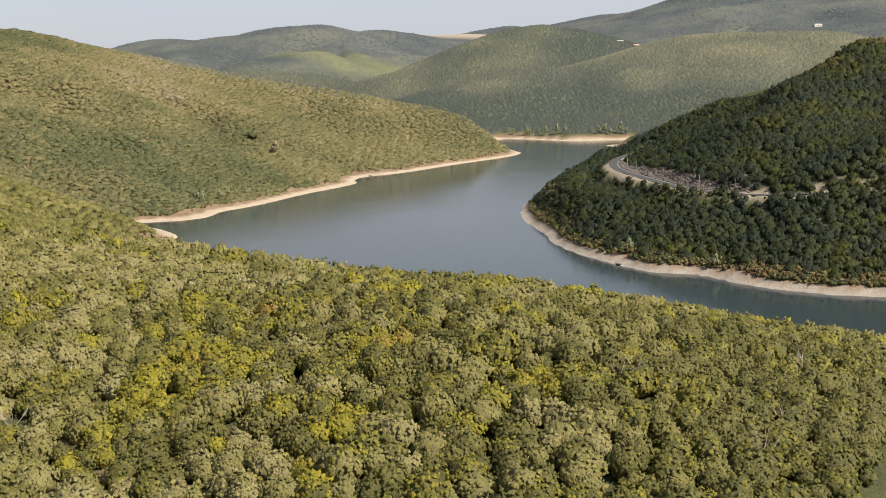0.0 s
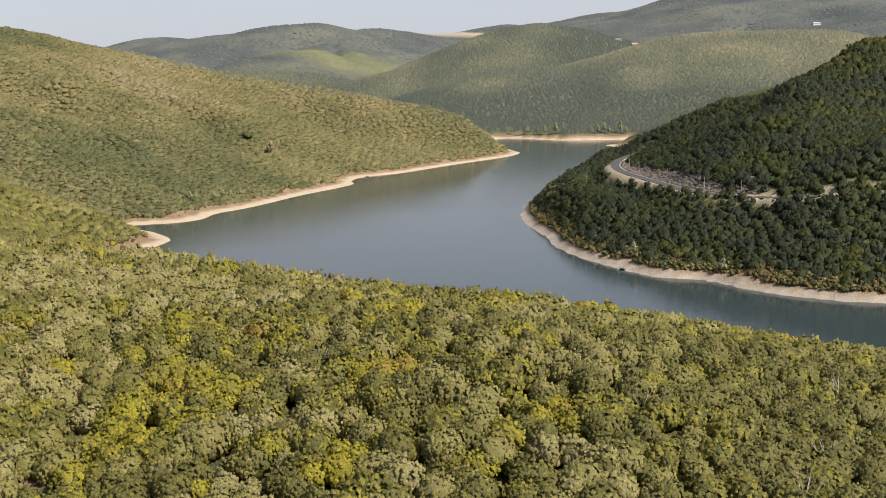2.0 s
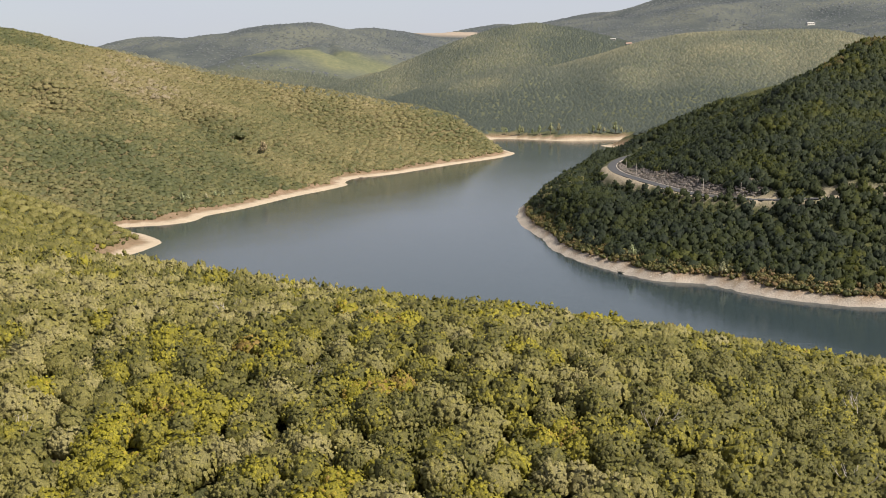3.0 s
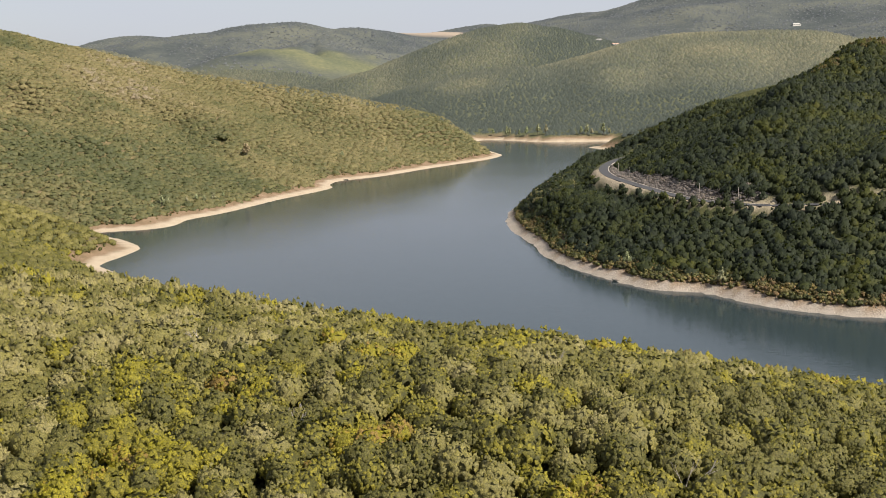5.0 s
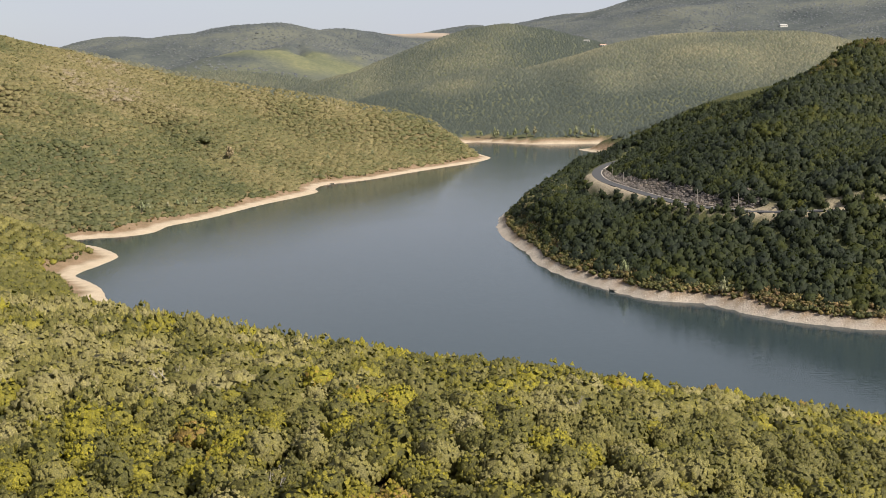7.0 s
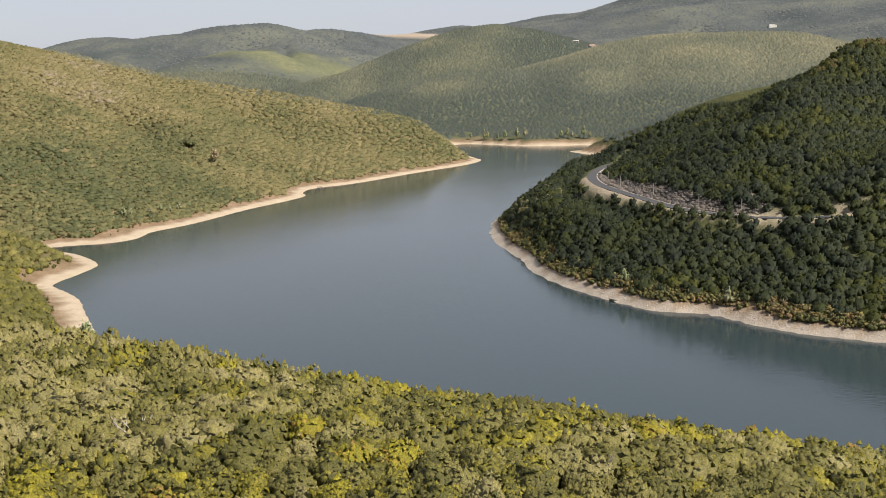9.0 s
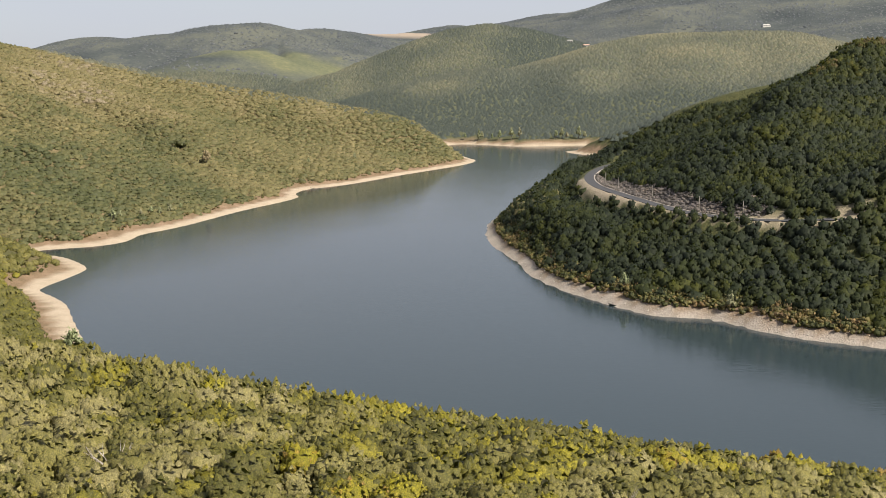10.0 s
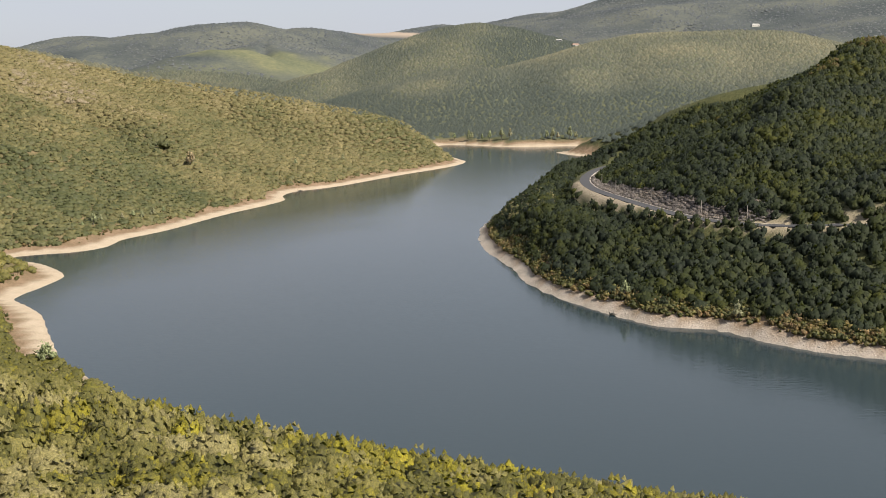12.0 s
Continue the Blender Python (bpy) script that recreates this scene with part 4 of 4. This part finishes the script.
tuft_shapes = [crown_shape(150 + i, 1, 8, 0.4, 6, 0.6) for i in range(4)]
for seed, box, low, high, right_side, step in ((21, (50, 260, 415, 830), 5.0, 15, True, 1.6), (22, (-230, 100, 470, 1260), 14, 20, False, 3.4)):
    places, r = shore_at(*box, step, seed, low, high, right_side)
    places = places[rolling(places[:, 0], places[:, 1], 9) + r.uniform(-0.3, 0.3, len(places)) > (-0.3 if right_side else -0.12)]
    rad = r.uniform(0.5, 1.5, len(places)) * (1.25 if right_side else 1.0)
    tufts = planted("shore_scrub", tuft_shapes, places, rad, rad * 1.1, hue(places, r, 0.3, 0.7, 12), shore_leaves, seed, 0.1)
    tagged(tufts, "dry yellow-brown bushes and weeds above the bare shore", "scrub", kind="stuff")

bv, bf = ball(1)
stone_shapes = []
for i in range(5):
    r = np.random.default_rng(170 + i)
    stone_shapes.append((bv * (1 + r.uniform(-0.3, 0.3, (len(bv), 1))) * np.array([1.2, 0.9, 0.7]), halves(bf)))
places, r = shore_at(48, 230, 425, 820, 1.5, 23, 0.4, 8.0, True)
places = places[r.random(len(places)) < 0.8]
rad = r.uniform(0.1, 0.28, len(places)) * np.where(r.random(len(places)) < 0.08, 2.0, 1.0)
stones = planted("shore_stones", stone_shapes, places, rad, rad, r.random(len(places)), stone_mat, 24, 0.0)
tagged(stones, "pale broken rocks lining the steep bare bank", "rocks", kind="stuff")


# ---- trees that stand out ----
def lone_tree(name, x, y, radius, height, shape, mat, tint, label, group=""):
    z = float(land(np.array([x], float), np.array([y], float))[0][0])
    tree = new(name)
    tree.matrix_world = pose(x, y, z, 0, 0, (x * 37) % 360)
    v, f, *lean = shape
    v = v * np.array([radius, radius, height * 0.62]) + np.array([0, 0, height * 0.22])
    new("crown", mesh_from("crown", v, f, mat, {"tint": np.full(len(v), tint)}, bool(lean), lean[0] if lean else None)).parent = tree
    trunk = part("trunk", tube([(0, 0, -0.5), (0.1, 0, height * 0.5), (0, 0, height * 0.9)], (height * 0.03, height * 0.02, 0.02)), bark, tree)
    for a, h in ((0.5, 0.3), (2.4, 0.38), (4.5, 0.45)):
        c, d = radius * math.cos(a), radius * math.sin(a)
        part("limb", tube([(0.05, 0, height * h), (c * 0.3, d * 0.3, height * (h + 0.1)), (c * 0.6, d * 0.6, height * (h + 0.25))], (height * 0.014, height * 0.009, 0.02), 5), bark, trunk)
    return tagged(tree, label, "tree", group)


tall_shapes = [crown_shape(190 + i, 6, 50, 0.2, 40, 1.0) for i in range(4)]
for i, (x, y, h) in enumerate(POPLARS):
    lone_tree("poplar", x, y, h * 0.25, h, tall_shapes[i % 4], poplar_leaves, (i * 0.37) % 1.0, "slim pale green poplar on the far shore", "poplars on the far shore")
for i, (x, y, h) in enumerate([(-184, 760, 4), (-180, 771, 7), (-177, 777, 5), (-167, 790, 4.5), (-162, 798, 5.5), (-157, 802, 5), (-152, 811, 6), (-148, 825, 4.5), (-76, 1047, 6), (-37, 1105, 6)]):
    lone_tree("sapling", x, y, h * 0.3, h, tall_shapes[i % 4], poplar_leaves, (i * 0.29) % 1.0, "pale slender young tree at the foot of the slope wood", "young trees along the bare shore")
lone_tree("willow", -122, 474, 3.4, 7.5, tall_shapes[3], poplar_leaves, 0.1, "broad light green willow at the end of the sandy cove")
lone_tree("willow", 93.0, 536.5, 2.2, 7.5, tall_shapes[0], poplar_leaves, 0.2, "light green young willow above the rocky bank")
lone_tree("willow", 127.5, 499.5, 2.0, 6.0, tall_shapes[1], poplar_leaves, 0.75, "yellowing willow bush above the rocky bank")
lone_tree("withered_oak", -153.5, 972.0, 4.4, 11.0, tall_shapes[2], dry_leaves, 0.9, "withered tan oak among the green slope wood")
lone_tree("holm_oak", -178.0, 1001.0, 6.0, 8.5, tufted_shape(99, 40, 0.2, 30), slope_leaves, 0.1, "broad dark green holm oak on the slope")


def dead_shrub(x, y, size, seed):
    r = random.Random(seed)
    shrub = new("dead_shrub")
    shrub.matrix_world = pose(x, y, float(ground_z(np.array([x], float), np.array([y], float))[0]))
    for i in range(5):
        a, lean = r.uniform(0, 6.28), r.uniform(0.5, 1.9)
        c, d = size * math.cos(a), size * math.sin(a)
        mid, high = 0.4 * lean, r.uniform(0.95, 1.25)
        stem = part("stem", tube([(0, 0, -0.2), (c * mid * 0.4, d * mid * 0.4, size * 0.4), (c * mid, d * mid, size * 0.75), (c * mid * 1.5, d * mid * 1.5, size * high)], (0.07, 0.055, 0.04, 0.012), 5), dead_wood, shrub)
        for k in range(2):
            e = a + r.uniform(-1.0, 1.0)
            part("twig", tube([(c * mid, d * mid, size * 0.72), (c * mid + size * 0.16 * math.cos(e), d * mid + size * 0.16 * math.sin(e), size * 0.95), (c * mid + size * 0.26 * math.cos(e), d * mid + size * 0.26 * math.sin(e), size * 1.2)], (0.035, 0.025, 0.01), 4), dead_wood, stem)
    return tagged(shrub, "bare grey dead shrub among the evergreen scrub", "shrub", "dead shrubs on the near slope")


for i, (x, y, size) in enumerate(SNAGS):
    dead_shrub(x, y, size, i)


# ---- the road on the hill ----
def ribbon(line, offset, width, lift, thick):
    """A strip along a line, width wide, thick deep."""
    t = np.gradient(line[:, :2], axis=0)
    t /= np.linalg.norm(t, axis=1, keepdims=True)
    s = np.stack([-t[:, 1], t[:, 0]], -1)
    bm = bmesh.new()
    rings = []
    for p, n in zip(line, s):
        a, b = p[:2] + n * (offset - width / 2), p[:2] + n * (offset + width / 2)
        z = p[2] + lift
        rings.append([bm.verts.new((a[0], a[1], z - thick)), bm.verts.new((a[0], a[1], z)), bm.verts.new((b[0], b[1], z)), bm.verts.new((b[0], b[1], z - thick))])
    for r0, r1 in zip(rings, rings[1:]):
        for k in range(4):
            bm.faces.new((r0[k], r0[(k + 1) % 4], r1[(k + 1) % 4], r1[k]))
    bm.normal_update()
    return bm


road = part("road", ribbon(ROAD_LINE, 0, 5.6, 0.12, 0.4), asphalt)
tagged(road, "narrow dark asphalt road cut into the wooded hill", "road", kind="structure")
gutter = part("kerb", ribbon(ROAD_LINE, -3.3, 0.6, 0.3, 0.6), concrete)
tagged(gutter, "pale concrete gutter along the foot of the cutting", "kerb", kind="structure")


def utility_pole(x, y, z):
    pole = new("utility_pole")
    pole.matrix_world = pose(x, y, z, 0, 0, 20)
    part("shaft", shaped(((0, 0, -0.8), (0, 0, 7.0), 0.17, 0.12)), pole_wood, pole)
    part("insulator", shaped(((0, 0, 7.0), (0, 0, 7.22), 0.07, 0.05)), porcelain, pole)
    return tagged(pole, "plain pale utility pole beside the hill road", "pole", "poles along the road")


for x, y in ((124, 727), (122, 682), (130, 637), (139.5, 586), (153.5, 565)):
    utility_pole(x, y, float(land(np.array([x]), np.array([y]))[0][0]))


# ---- boats ----
def rowing_boat(x, y, turn, long=4.6):
    boat = new("motor_boat")
    boat.matrix_world = pose(x, y, 0.0, 0, 0, turn)
    bm = bmesh.new()
    ribs = []
    for i in range(9):
        u = i / 8
        half = 0.85 * (1 - max(0, u - 0.35) ** 2 / 0.43)
        keel = -0.25 + 0.3 * max(0, u - 0.6) ** 1.5
        px = (u - 0.5) * long
        ribs.append([bm.verts.new((px, a * half, h)) for a, h in ((-1, 0.55), (-0.85, 0.05), (0, keel), (0.85, 0.05), (1, 0.55))])
    for a, b in zip(ribs, ribs[1:]):
        for k in range(4):
            bm.faces.new((a[k], b[k], b[k + 1], a[k + 1]))
    bm.faces.new(ribs[0])
    bmesh.ops.solidify(bm, geom=bm.faces[:], thickness=0.06)
    part("hull", bm, boat_paint, boat)
    for px in (-1.1, 0.3):
        part("thwart", shaped(((0.3, 1.5, 0.06), (px, 0, 0.38), (0, 0, 0))), boat_inside, boat)
    motor = part("outboard_motor", shaped(((0.35, 0.4, 0.5), (-long / 2 - 0.2, 0, 0.85), (0, -8, 0)), ((-long / 2 - 0.2, 0, 0.6), (-long / 2 - 0.2, 0, -0.4), 0.09, 0.07)), motor_black, boat)
    part("mast", shaped(((-0.9, 0, 0.3), (-0.9, 0, 2.0), 0.07, 0.05)), motor_black, boat)
    return tagged(boat, "small dark open boat moored at the bare shore", "boat")


rowing_boat(87.2, 527.2, -28)
rowing_boat(-69.0, 988.5, 20, 4.0)


# ---- far houses ----
def farmhouse(x, y, long, deep, tall, turn, roof_mat, label):
    z = float(land(np.array([x], float), np.array([y], float))[0][0])
    house = new("farmhouse")
    house.matrix_world = pose(x, y, z, 0, 0, turn)
    part("wall", shaped(((long, deep, tall + 2), (0, 0, tall / 2 - 1), (0, 0, 0))), whitewash, house)
    bm = bmesh.new()
    l, d = long / 2 + 0.6, deep / 2 + 0.6
    low = [bm.verts.new(p) for p in ((-l, -d, tall), (l, -d, tall), (l, d, tall), (-l, d, tall))]
    top = [bm.verts.new(p) for p in ((-l * 0.8, 0, tall + deep * 0.28), (l * 0.8, 0, tall + deep * 0.28))]
    for f in ((low[0], low[1], top[1], top[0]), (low[2], low[3], top[0], top[1]), (low[1], low[2], top[1]), (low[3], low[0], top[0]), low[::-1]):
        bm.faces.new(f)
    part("roof", bm, roof_mat, house)
    for k in range(3):
        wx = (k - 1) * long * 0.3
        part("window", shaped(((1.6, 0.2, 1.6), (wx, -deep / 2 - 0.02, tall * 0.55), (0, 0, 0))), dark_glass, house)
    return tagged(house, label, "house", "houses on the far hills")


farmhouse(437, 2466, 15, 8, 3.5, 10, roof_tile, "white farmhouse with a tiled roof on a far hill")
farmhouse(404, 2483, 13, 7, 3, -15, roof_sheet, "white farm building with a pale roof on a far hill")
farmhouse(452, 2462, 9, 6, 3, 30, roof_tile, "small white farmhouse among trees on a far hill")
farmhouse(1060, 3092, 22, 12, 3.5, 5, roof_sheet, "long white house with a pale roof on a far hill")
